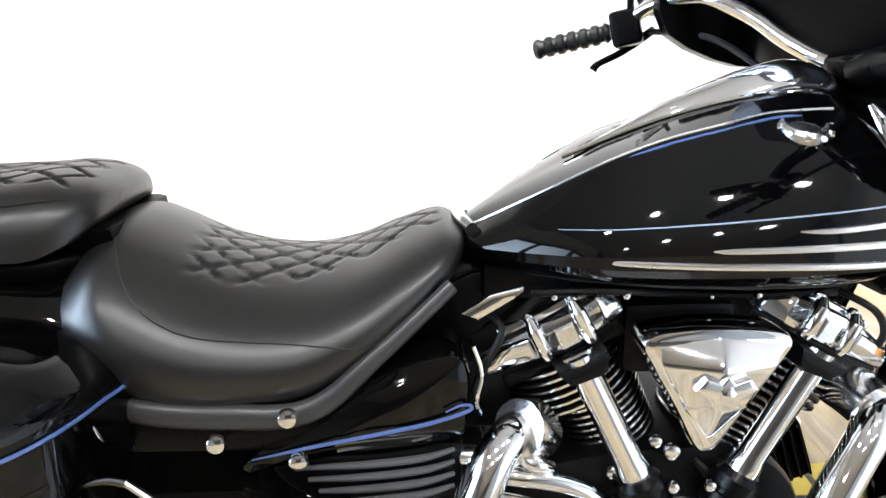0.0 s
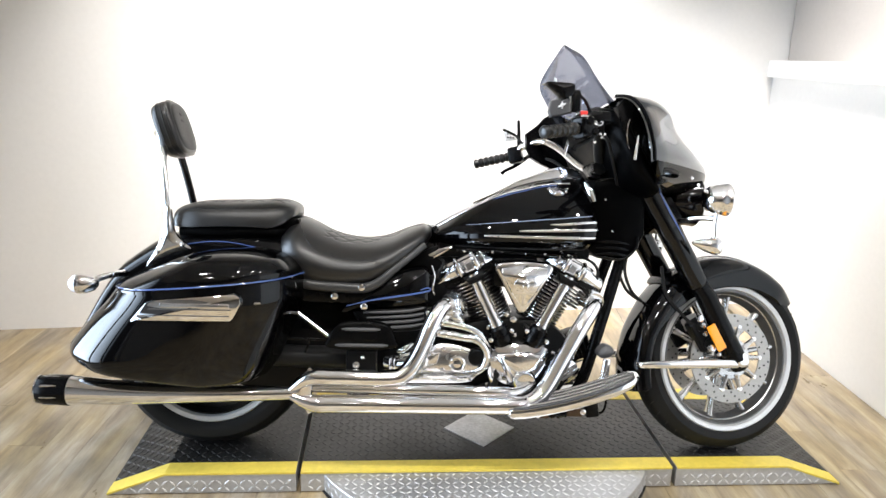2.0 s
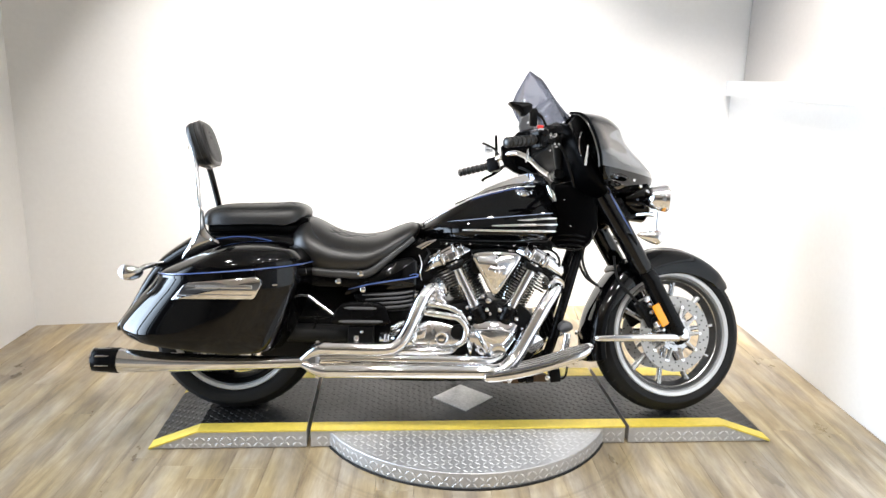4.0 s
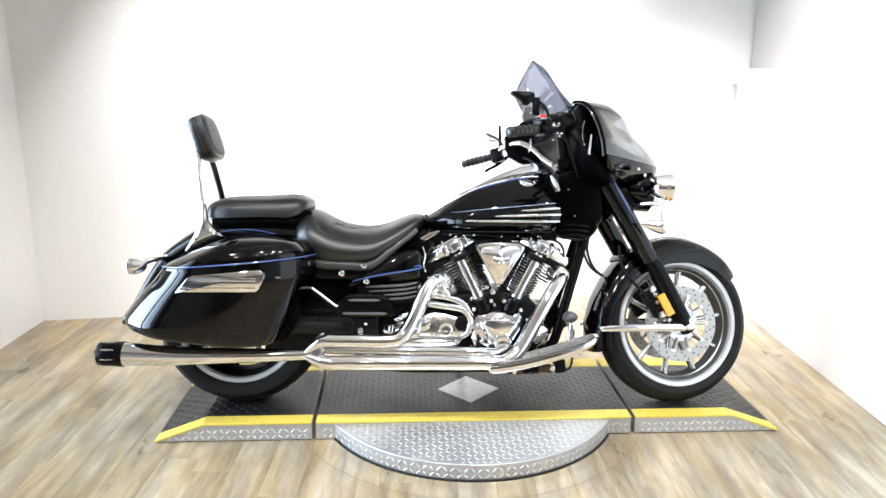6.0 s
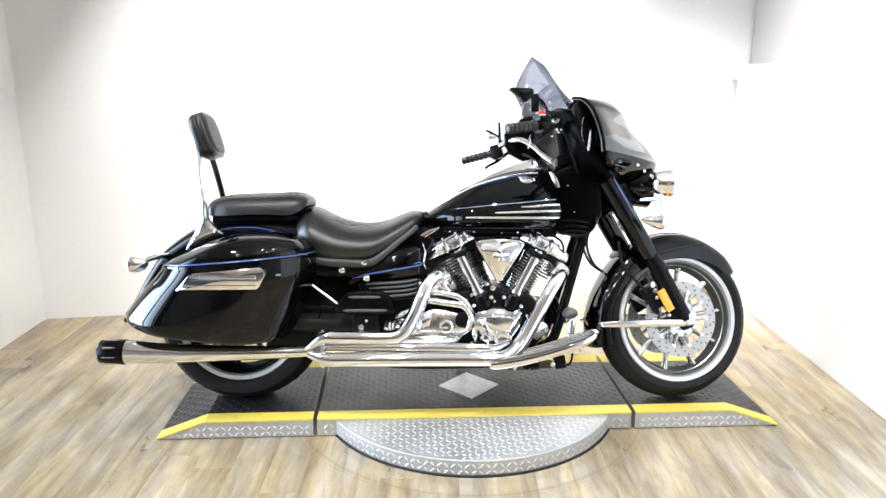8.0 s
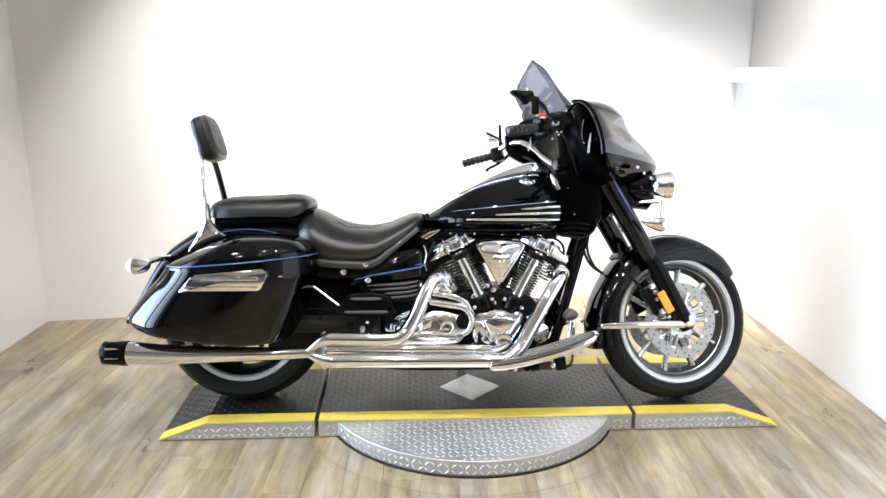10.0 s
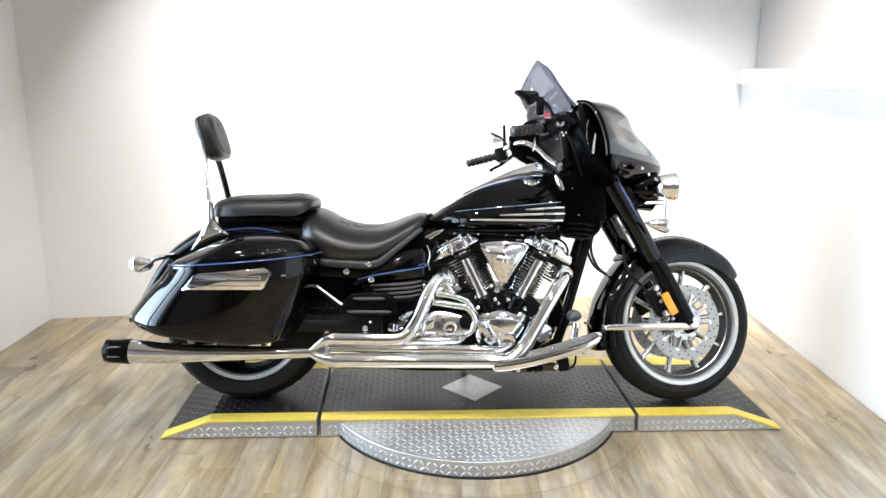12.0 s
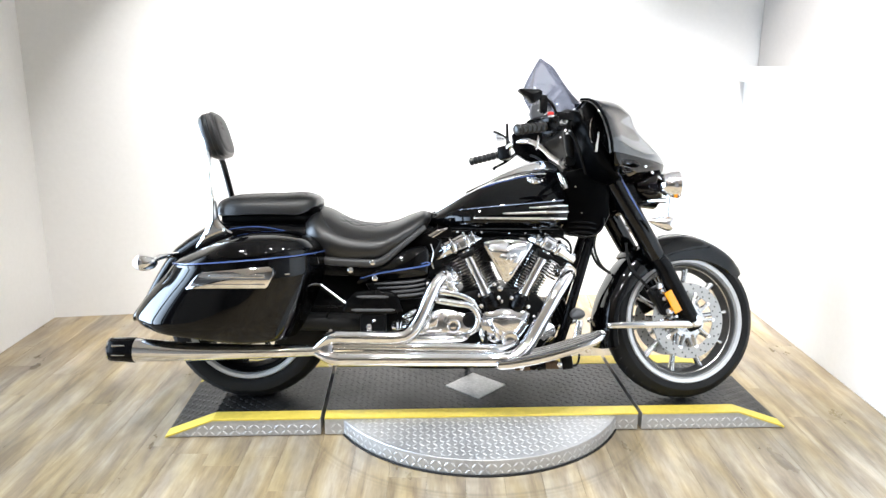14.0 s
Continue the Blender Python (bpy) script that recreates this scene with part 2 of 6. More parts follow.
    gloss = nt.nodes.new("ShaderNodeMapRange")
    gloss.inputs["From Min"].default_value, gloss.inputs["From Max"].default_value = 0.3, 0.7
    gloss.inputs["To Min"].default_value, gloss.inputs["To Max"].default_value = 0.24, 0.46
    nt.links.new(big.outputs["Fac"], gloss.inputs["Value"])
    nt.links.new(gloss.outputs["Result"], b.inputs["Roughness"])
    bp = nt.nodes.new("ShaderNodeBump")
    bp.inputs["Strength"].default_value, bp.inputs["Distance"].default_value = 0.12, 0.001
    nt.links.new(n2.outputs["Fac"], bp.inputs["Height"])
    nt.links.new(bp.outputs["Normal"], b.inputs["Normal"])
    return m


oak = wood_material("oak plank", (1.1, 9.0, 1.0))
oak_far = wood_material("oak plank of the joined rest", (9.0, 1.1, 1.0))

# ---- mesh tools ----


def finish(bm, ob_name, mats, angle=35):
    bmesh.ops.remove_doubles(bm, verts=bm.verts, dist=1e-6)
    bmesh.ops.recalc_face_normals(bm, faces=bm.faces)
    me = bpy.data.meshes.new(ob_name)
    bm.to_mesh(me)
    bm.free()
    for m in mats if isinstance(mats, (list, tuple)) else [mats]:
        me.materials.append(m)
    me.polygons.foreach_set("use_smooth", [True] * len(me.polygons))
    me.set_sharp_from_angle(angle=radians(angle))
    return me


def part(name, bm, mat, parent=None, label="", angle=35, turn=None):
    """One mesh object, under a thing or a part."""
    if turn is not None:
        bm.transform(turn)
    ob = new(name, finish(bm, name, mat, angle))
    ob.parent = parent
    return tagged(ob, label)


def catmull(pts, n, closed=False):
    """n points on a smooth curve through pts (tuples of any length)."""
    P = np.array(pts, float)
    k = len(P)
    out = []
    spans = k if closed else k - 1
    total = n if closed else n - 1
    for i in range(n):
        s = i / total * spans
        j = min(int(s), spans - 1)
        f = s - j
        if closed:
            p0, p1, p2, p3 = P[(j - 1) % k], P[j % k], P[(j + 1) % k], P[(j + 2) % k]
        else:
            p0, p1, p2, p3 = P[max(j - 1, 0)], P[j], P[j + 1], P[min(j + 2, k - 1)]
        out.append(0.5 * (2 * p1 + (p2 - p0) * f + (2 * p0 - 5 * p1 + 4 * p2 - p3) * f * f + (3 * p1 - p0 - 3 * p2 + p3) * f ** 3))
    return out


def skin(bm, rings, closed=True, caps=True, mat=0):
    """Faces between rings of equal length."""
    vs = [[bm.verts.new(p) for p in r] for r in rings]
    n = len(vs[0])
    for a, b in zip(vs, vs[1:]):
        for i in range(n if closed else n - 1):
            j = (i + 1) % n
            bm.faces.new((a[i], a[j], b[j], b[i])).material_index = mat
    if caps and closed:
        bm.faces.new(vs[0]).material_index = mat
        bm.faces.new(list(reversed(vs[-1]))).material_index = mat
    return vs


def loft(rings, caps=True):
    bm = bmesh.new()
    skin(bm, rings, True, caps)
    return bm


def tube(pts, radii, seg=14, n=0, flat=1.0, bm=None, caps=True, mat=0):
    """A round bar along pts; radii: one number or one a point; n: smooth it to n points."""
    if not isinstance(radii, (list, tuple)):
        radii = [radii] * len(pts)
    rows = [(*p, r) for p, r in zip(pts, radii)]
    if n:
        rows = catmull(rows, n)
    P = [Vector(r[:3]) for r in rows]
    bm = bm or bmesh.new()
    rings, up = [], None
    for i, p in enumerate(P):
        d = (P[min(i + 1, len(P) - 1)] - P[max(i - 1, 0)]).normalized()
        if up is None:
            up = Vector((0, 1, 0)) if abs(d.y) < 0.9 else Vector((0, 0, 1))
        side = d.cross(up).normalized()
        up = side.cross(d).normalized()
        rad = float(rows[i][3])
        rings.append([p + rad * (math.cos(a) * side + flat * math.sin(a) * up) for a in (2 * math.pi * k / seg for k in range(seg))])
    skin(bm, rings, True, caps, mat)
    return bm


def lathe(profile, at, axis=(0, 1, 0), seg=48, bm=None, mat=0, closed=False):
    """Turn a profile of (radius, height along the axis) round the axis through at."""
    bm = bm or bmesh.new()
    m = Vector(axis).normalized().to_track_quat("Z", "Y").to_matrix()
    at = Vector(at)
    prof = list(profile) + ([profile[0]] if closed else [])
    rings = []
    for r, h in prof:
        rings.append([at + m @ Vector((r * math.cos(a), r * math.sin(a), h)) for a in (2 * math.pi * k / seg for k in range(seg))])
    skin(bm, rings, True, not closed, mat)
    return bm


def box(at, size, turn=None, bevel=0.0, seg=2, bm=None, mat=0):
    tmp = bmesh.new()
    bmesh.ops.create_cube(tmp, size=1)
    bmesh.ops.scale(tmp, vec=size, verts=tmp.verts)
    if bevel:
        bmesh.ops.bevel(tmp, geom=tmp.edges, offset=bevel, segments=seg, affect="EDGES", profile=0.6)
    if turn is not None:
        tmp.transform(turn.to_4x4())
    bmesh.ops.translate(tmp, vec=at, verts=tmp.verts)
    return merge(bm, tmp, mat) if bm else tmp


def merge(bm, other, mat=0):
    vs = [bm.verts.new(v.co) for v in other.verts]
    other.verts.index_update()
    for f in other.faces:
        bm.faces.new([vs[v.index] for v in f.verts]).material_index = mat or f.material_index
    other.free()
    return bm


def inset(outline, d):
    """The closed outline of (x, z), moved inwards by d."""
    P = np.array(outline, float)
    nxt, prv = np.roll(P, -1, 0), np.roll(P, 1, 0)
    t = nxt - prv
    t /= np.linalg.norm(t, axis=1)[:, None] + 1e-9
    area = np.sum(P[:, 0] * nxt[:, 1] - nxt[:, 0] * P[:, 1])
    nrm = np.stack([-t[:, 1], t[:, 0]], 1) * (1 if area > 0 else -1)
    return P + nrm * d


def pad(outline, y_in, y_out, edge=0.006, dome=0.0, bm=None, mat=0, smooth=0):
    """A plate in the xz plane from y_in to y_out with rounded outer edges; dome: how far its middle bulges past y_out."""
    bm = bm or bmesh.new()
    if smooth:
        outline = catmull(outline, smooth, True)
    s = 1 if y_out > y_in else -1
    rings = [[(p[0], y, p[1]) for p in inset(outline, d)] for d, y in ((0, y_in), (0, y_out - s * edge), (edge * 0.3, y_out - s * edge * 0.3), (edge, y_out))]
    last = inset(outline, edge)
    mid = last.mean(0)
    if dome:
        for k in (0.88, 0.72, 0.52, 0.3, 0.1):
            rings.append([(p[0], y_out + s * dome * (1 - k ** 2.2), p[1]) for p in mid + (last - mid) * k])
    skin(bm, rings, True, True, mat)
    return bm


def oval(x, zc, half, up, down, n=40, p=2.4, yc=0.0):
    """A ring in the plane of x: a rounded box about (yc, zc)."""
    out = []
    for k in range(n):
        a = 2 * math.pi * k / n
        c, s = math.cos(a), math.sin(a)
        out.append((x, yc + half * math.copysign(abs(c) ** (2 / p), c), zc + (up if s > 0 else down) * math.copysign(abs(s) ** (2 / p), s)))
    return out


def body(stations, rows, n=40, p=2.4):
    """Rings along x from a few stations (x, half width, bottom z, middle z, top z)."""
    return [oval(x, zm, h, max(zt - zm, 0.002), max(zm - zb, 0.002), n, p) for x, h, zb, zm, zt in catmull(stations, rows)]


def bolt(at, r, axis=(0, -1, 0), h=0.008, bm=None, seg=12):
    return lathe([(r * 0.98, 0), (r, h * 0.4), (r * 0.85, h * 0.8), (r * 0.45, h)], at, axis, seg, bm)


# ---- room ----
NW, NE = (-2.233, 1.400), (1.738, 1.846)
SW, SE = (-2.62, -8.4), (1.27, -8.4)
LEDGE = 1.378


def wall(name, a, b, z0, z1, thick, mat, label):
    """A wall whose inner face runs from a to b on the plan, with its thickness to the left of that way."""
    a, b = Vector((*a, 0)), Vector((*b, 0))
    d = (b - a).normalized()
    n = Vector((-d.y, d.x, 0)) * thick
    bm = bmesh.new()
    skin(bm, [[p + Vector((0, 0, z)) for p in (a, b, b + n, a + n)] for z in (z0, z1)])
    return tagged(new(name, finish(bm, name, mat, 30)), label, "wall", kind="structure")


n = (Vector(NE) - Vector(NW)).normalized() * 0.25
wall("wall_north", Vector(NW) - n, Vector(NE) + n, -0.05, CEIL, 0.12, wall_paint, "smooth white painted back wall of the photo bay")
# the west wall has a glazed opening beside the camera
d = (Vector(NW) - Vector(SW)).normalized()
W1, W2 = Vector(SW) + d * 6.30, Vector(SW) + d * 9.12
wall("wall_west", W2, NW, -0.05, CEIL, 0.12, wall_paint, "smooth white painted side wall")
wall("wall_west_far", SW, W1, -0.05, CEIL, 0.12, dark_paint, "dark painted side wall of the workshop")
wall("wall_west_lintel", W1, W2, 2.45, CEIL, 0.12, wall_paint, "white painted wall above the opening")
window = tagged(new("window_1"), "tall glazed opening with dark mullions", "window", kind="structure")
for f in (0.0, 0.333, 0.667, 1.0):
    c = W1 + (W2 - W1) * (0.02 + 0.96 * f)
    post = box((c.x - 0.06, c.y, 1.2), (0.07, 0.10, 2.5), None, 0.005)
    part("mullion", post, dark_paint, window)
E1 = Vector(NE) + (Vector(SE) - Vector(NE)).normalized() * 4.1
wall("wall_east_far", E1, SE, -0.05, CEIL, 0.16, dark_paint, "dark painted side wall of the workshop")
wall("wall_east", NE, E1, -0.05, LEDGE - 0.088, 0.16, wall_paint, "white painted lower partition wall")
e = (Vector(SE) - Vector(NE)).normalized()
out = Vector((-e.y, e.x))
wall("wall_east_upper", Vector(NE) + out * 0.07, E1 + out * 0.07, LEDGE, CEIL, 0.09, upper_paint, "beige upper wall above the white ledge")
wall("wall_south", SE, SW, -0.05, CEIL, 0.12, dark_paint, "dark wall closing the room")
wall("trim", Vector(NE) - out * 0.035, E1 - out * 0.035, LEDGE - 0.088, LEDGE, 0.195, wall_paint, "white ledge board capping the lower wall")
bm = bmesh.new()
skin(bm, [[(x, y, z) for x, y in ((-2.9, 2.2), (-2.9, -8.7), (2.0, -8.7), (2.0, 2.2))] for z in (CEIL, CEIL + 0.1)])
tagged(new("ceiling", finish(bm, "ceiling", ceiling_paint)), "plain beige ceiling", "ceiling", kind="structure")

# ---- turntable platform ----
H, DEPTH = 0.070, 0.575
SEAM_W, SEAM_E = -0.600, 0.620


def lugs(bm, spots, size=(0.013, 0.0042), height=0.0014, mat=0):
    """Raised lozenges: spots are (origin, along, across, normal)."""
    for o, a, c, n in spots:
        a, c, n, o = Vector(a) * size[0], Vector(c) * size[1], Vector(n) * height, Vector(o)
        base = [bm.verts.new(o + s) for s in (a, c, -a, -c)]
        top = [bm.verts.new(o + s * 0.55 + n) for s in (a, c, -a, -c)]
        for i in range(4):
            j = (i + 1) % 4
            bm.faces.new((base[i], base[j], top[j], top[i])).material_index = mat
        bm.faces.new(top).material_index = mat


def tread(u0, u1, v0, v1, place, pitch=0.026):
    """Spots of a tread pattern over a strip of (u, v); place turns (u, v) into (point, du, dv, normal)."""
    spots, j, v = [], 0, v0 + pitch * 0.4
    while v < v1 - pitch * 0.3:
        u, i = u0 + pitch * 0.5, 0
        while u < u1 - pitch * 0.3:
            got = place(u, v)
            if got:
                o, du, dv, n = got
                sgn = 1 if (i + j) % 2 else -1
                along = (Vector(du) + sgn * Vector(dv)).normalized()
                spots.append((o, along, Vector(n).cross(along), n))
            u, i = u + pitch, i + 1
        v, j = v + pitch, j + 1
    return spots


def platform_section(x0, x1, ramp, label):
    """One section: a box of tread plate, with a ramp down on the side ramp (-1, 1 or 0 for none)."""
    thing = tagged(new("platform_section"), label, "motorcycle platform", "platform sections")
    xa, xb = (x0 + 0.18, x1) if ramp < 0 else (x0, x1 - 0.19) if ramp > 0 else (x0, x1)
    prof = [(x0, 0.004), (xa, H), (xb, H), (x1, 0.004)]
    if ramp >= 0:
        prof[0] = (x0, 0.0)
        prof = [(x0, 0.004), (x0, H)] + prof[2:]
    if ramp <= 0:
        prof = prof[:2] + [(x1, H), (x1, 0.004)]
    prof = [p for p in prof]
    bm = bmesh.new()
    skin(bm, [[(x, y, z) for x, z in prof] for y in (0.0, DEPTH)], True, True)
    part("body", bm, plate, thing, "aluminium tread plate side", 20)

    def zz(x):
        if ramp < 0 and x < xa:
            return 0.004 + (H - 0.004) * (x - x0) / (xa - x0)
        if ramp > 0 and x > xb:
            return 0.004 + (H - 0.004) * (x1 - x) / (x1 - xb)
        return H

    def sheet(y0, y1, lift, pad_x=0.0):
        b = bmesh.new()
        xs = sorted({x0 + pad_x, xa, xb, x1 - pad_x})
        xs = [x for x in xs if x0 + pad_x - 1e-6 <= x <= x1 - pad_x + 1e-6]
        top = [[(x, y, zz(x) + lift) for x in xs] for y in (y0, y1)]
        bot = [[(x, y, zz(x) - 0.002) for x in xs] for y in (y0, y1)]
        skin(b, [bot[0], top[0], top[1], bot[1]], False, False)
        return b

    deck = part("deck", sheet(0.062, 0.485, 0.003), deck_black, thing, "black tread plate deck", 20)
    part("edge_stripe", sheet(-0.004, 0.060, 0.0045), yellow, thing, "yellow painted edge stripe", 20)
    part("edge_stripe", sheet(0.487, DEPTH, 0.0045), yellow, thing, "yellow painted edge stripe", 20)
    slope = (H - 0.004) / 0.185

    def on_deck(u, v):
        z = zz(u) + 0.003
        s = slope if ramp < 0 and u < xa else -slope if ramp > 0 and u > xb else 0
        du = Vector((1, 0, s)).normalized()
        return (u, v, z), du, (0, 1, 0), du.cross(Vector((0, 1, 0)))

    bm = bmesh.new()
    lugs(bm, tread(x0, x1, 0.066, 0.48, on_deck, 0.024))
    tagged(part("tread_pattern", bm, lug_black, deck, "raised black tread lugs", 20), kind="stuff")
    bm = bmesh.new()

    def on_side(u, v):
        return ((u, -0.0005, v), (1, 0, 0), (0, 0, 1), (0, -1, 0)) if v < zz(u) - 0.008 else None

    lugs(bm, tread(x0 + 0.02, x1 - 0.005, 0.006, H, on_side, 0.024))
    tagged(part("tread_pattern", bm, lug_bright, thing, "raised bright tread lugs", 20), kind="stuff")
    return thing


platform_section(-1.190, SEAM_W - 0.008, -1, "black tread plate ramp section with yellow edge under the rear wheel")
centre = platform_section(SEAM_W + 0.008, SEAM_E - 0.008, 0, "black tread plate centre section with yellow edges")
platform_section(SEAM_E + 0.008, 1.196, 1, "black tread plate ramp section with yellow edge under the front wheel")
bm = bmesh.new()
skin(bm, [[(0.006 + x, 0.269 + y, z) for x, y in ((0.126, 0), (0, 0.128), (-0.126, 0), (0, -0.128))] for z in (H + 0.001, H + 0.0062)])
part("diamond_plate", bm, diamond_mat, centre, "bare scuffed aluminium diamond plate")

# round turntable under the platform
DISC = Vector((0.003, 0.278, 0))
table = tagged(new("turntable"), "round aluminium tread plate turntable under the platform", "turntable")
bm = bmesh.new()
lathe([(0.578, 0.006), (0.590, 0.006), (0.592, 0.012), (0.592, 0.0615), (0.590, 0.064), (0.30, 0.064)], DISC, (0, 0, 1), 128, bm)
drum = part("drum", bm, plate, table, angle=25)
bm = bmesh.new()


def on_rim(u, v):
    a = u / 0.592
    r = Vector((math.cos(a), math.sin(a), 0))
    return (DISC + r * 0.5925 + Vector((0, 0, v)), Vector((-r.y, r.x, 0)), (0, 0, 1), r) if math.sin(a) < -0.4 else None


def on_top(u, v):
    return ((u, v, 0.0642), (1, 0, 0), (0, 1, 0), (0, 0, 1)) if math.hypot(u - DISC.x, v - DISC.y) < 0.578 and v < -0.008 else None


spots = tread(-0.6, 0.6, -0.33, 0.0, on_top, 0.024) + tread(math.pi * 0.592, 2 * math.pi * 0.592, 0.008, 0.062, on_rim, 0.024)
lugs(bm, spots)
tagged(part("tread_pattern", bm, lug_bright, drum, "raised bright tread lugs", 20), kind="stuff")
# a solid dark ring on the floor stands in for the drum's contact shade
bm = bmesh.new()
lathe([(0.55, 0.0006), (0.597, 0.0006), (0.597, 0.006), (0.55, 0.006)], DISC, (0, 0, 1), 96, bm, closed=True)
part("shade_ring", bm, gap_dark, table, "dark ring standing in for the shade under the drum")

# ---- motorcycle: x forward from the rear axle, y to its left, z up from the deck ----
bike = tagged(new("motorcycle"), "black touring motorcycle with chrome engine leaning on its side stand", "motorcycle")
bike.matrix_world = Matrix.Translation((-0.897, 0.215, H + 0.003)) @ Matrix.Rotation(radians(-2.3), 4, "Z") @ Matrix.Rotation(radians(-10.3), 4, "X")
PIVOT, AXIS = Vector((1.33, 0, 0.87)), Vector((-0.54, 0, 0.84)).normalized()
STEER = Matrix.Translation(PIVOT) @ Matrix.Rotation(radians(8.5), 4, AXIS) @ Matrix.Translation(-PIVOT)
FLIP = Matrix.Diagonal((1, -1, 1, 1))


def wheel(name, at, R, half, rim_r, turn, spokes, spoke_mat, label, well_mat=None):
    lip = rim_r + 0.018
    bm = lathe([(lip - 0.006, -half * 0.72), (lip + 0.008, -half * 0.93), (lip + 0.03, -half), (R - 0.035, -half * 0.97), (R - 0.014, -half * 0.72), (R - 0.003, -half * 0.38), (R, 0),
                (R - 0.003, half * 0.38), (R - 0.014, half * 0.72), (R - 0.035, half * 0.97), (lip + 0.03, half), (lip + 0.008, half * 0.93), (lip - 0.006, half * 0.72)], at, (0, 1, 0), 96, closed=True)
    rim = lathe([(rim_r - 0.012, -half * 0.55), (rim_r - 0.004, -half * 0.8), (rim_r + 0.004, -half * 0.8), (rim_r + 0.006, 0), (rim_r + 0.004, half * 0.8), (rim_r - 0.004, half * 0.8), (rim_r - 0.012, half * 0.55), (rim_r - 0.03, 0)], at, (0, 1, 0), 96, closed=True)
    ob = part(name, rim, well_mat or barrel_mat, bike, label, 40, turn)
    part("tyre", bm, tyre_mat, ob, "black road tyre", 40, turn)
    groove = bmesh.new()
    for side in (-1, 1):
        for k in range(44):
            a = 2 * math.pi * (k + (0.5 if side > 0 else 0)) / 44
            pts = []
            for f, h in ((0.0, 0.16), (0.05, 0.42), (0.075, 0.66)):
                r = R + 0.0006 - (0.0035 if h > 0.3 else 0.0008) * h * h * 7.5 - 0.0008
                aa = a + f * side
                pts.append(Vector(at) + Vector((r * math.cos(aa), side * half * h, r * math.sin(aa))))
            tube(pts, 0.0016, 5, bm=groove)
    tagged(part("tread_grooves", groove, gap_dark, ob, "dark tread grooves", 40, turn), kind="stuff")
    for side in (-1, 1):
        band = lathe([(rim_r + 0.001, side * half * 0.80), (rim_r + 0.006, side * half * 0.93), (lip + 0.001, side * half * 0.985), (lip + 0.005, side * half * 0.9), (rim_r, side * half * 0.7)], at, (0, 1, 0), 96, closed=True)
        part("rim_lip", band, white_ring, ob, "polished pale rim lip", 40, turn)
    for side in (-1, 1):
        part("rim_bead", lathe([(rim_r - 0.016, side * half * 0.50), (rim_r - 0.011, side * half * 0.56), (rim_r - 0.009, side * half * 0.48)], at, (0, 1, 0), 96, closed=True), spoke_mat, ob, "bright inner bead of the rim", 40, turn)
    hub = lathe([(0.02, -half - 0.012), (0.045, -half - 0.006), (0.05, -half * 0.5), (0.04, 0), (0.05, half * 0.5), (0.045, half + 0.006), (0.02, half + 0.012)], at, (0, 1, 0), 40)
    part("hub", hub, spoke_mat, ob, "", 40, turn)
    for k in range(spokes):
        a = 2 * math.pi * (k + 0.22) / spokes
        d = Vector((math.cos(a), 0, math.sin(a)))
        s = Vector((-d.z, 0, d.x))
        rings = []
        for r, w, t in ((0.035, 0.019, 0.026), (0.09, 0.0115, 0.019), (0.16, 0.0095, 0.016), (rim_r - 0.035, 0.011, 0.017), (rim_r - 0.006, 0.020, 0.022)):
            c = Vector(at) + d * r
            rings.append([c + s * (w * math.cos(q)) + Vector((0, t * math.sin(q), 0)) for q in (2 * math.pi * j / 10 for j in range(10))])
        part("spoke", loft(rings), spoke_mat, ob, "", 50, turn)
    return ob


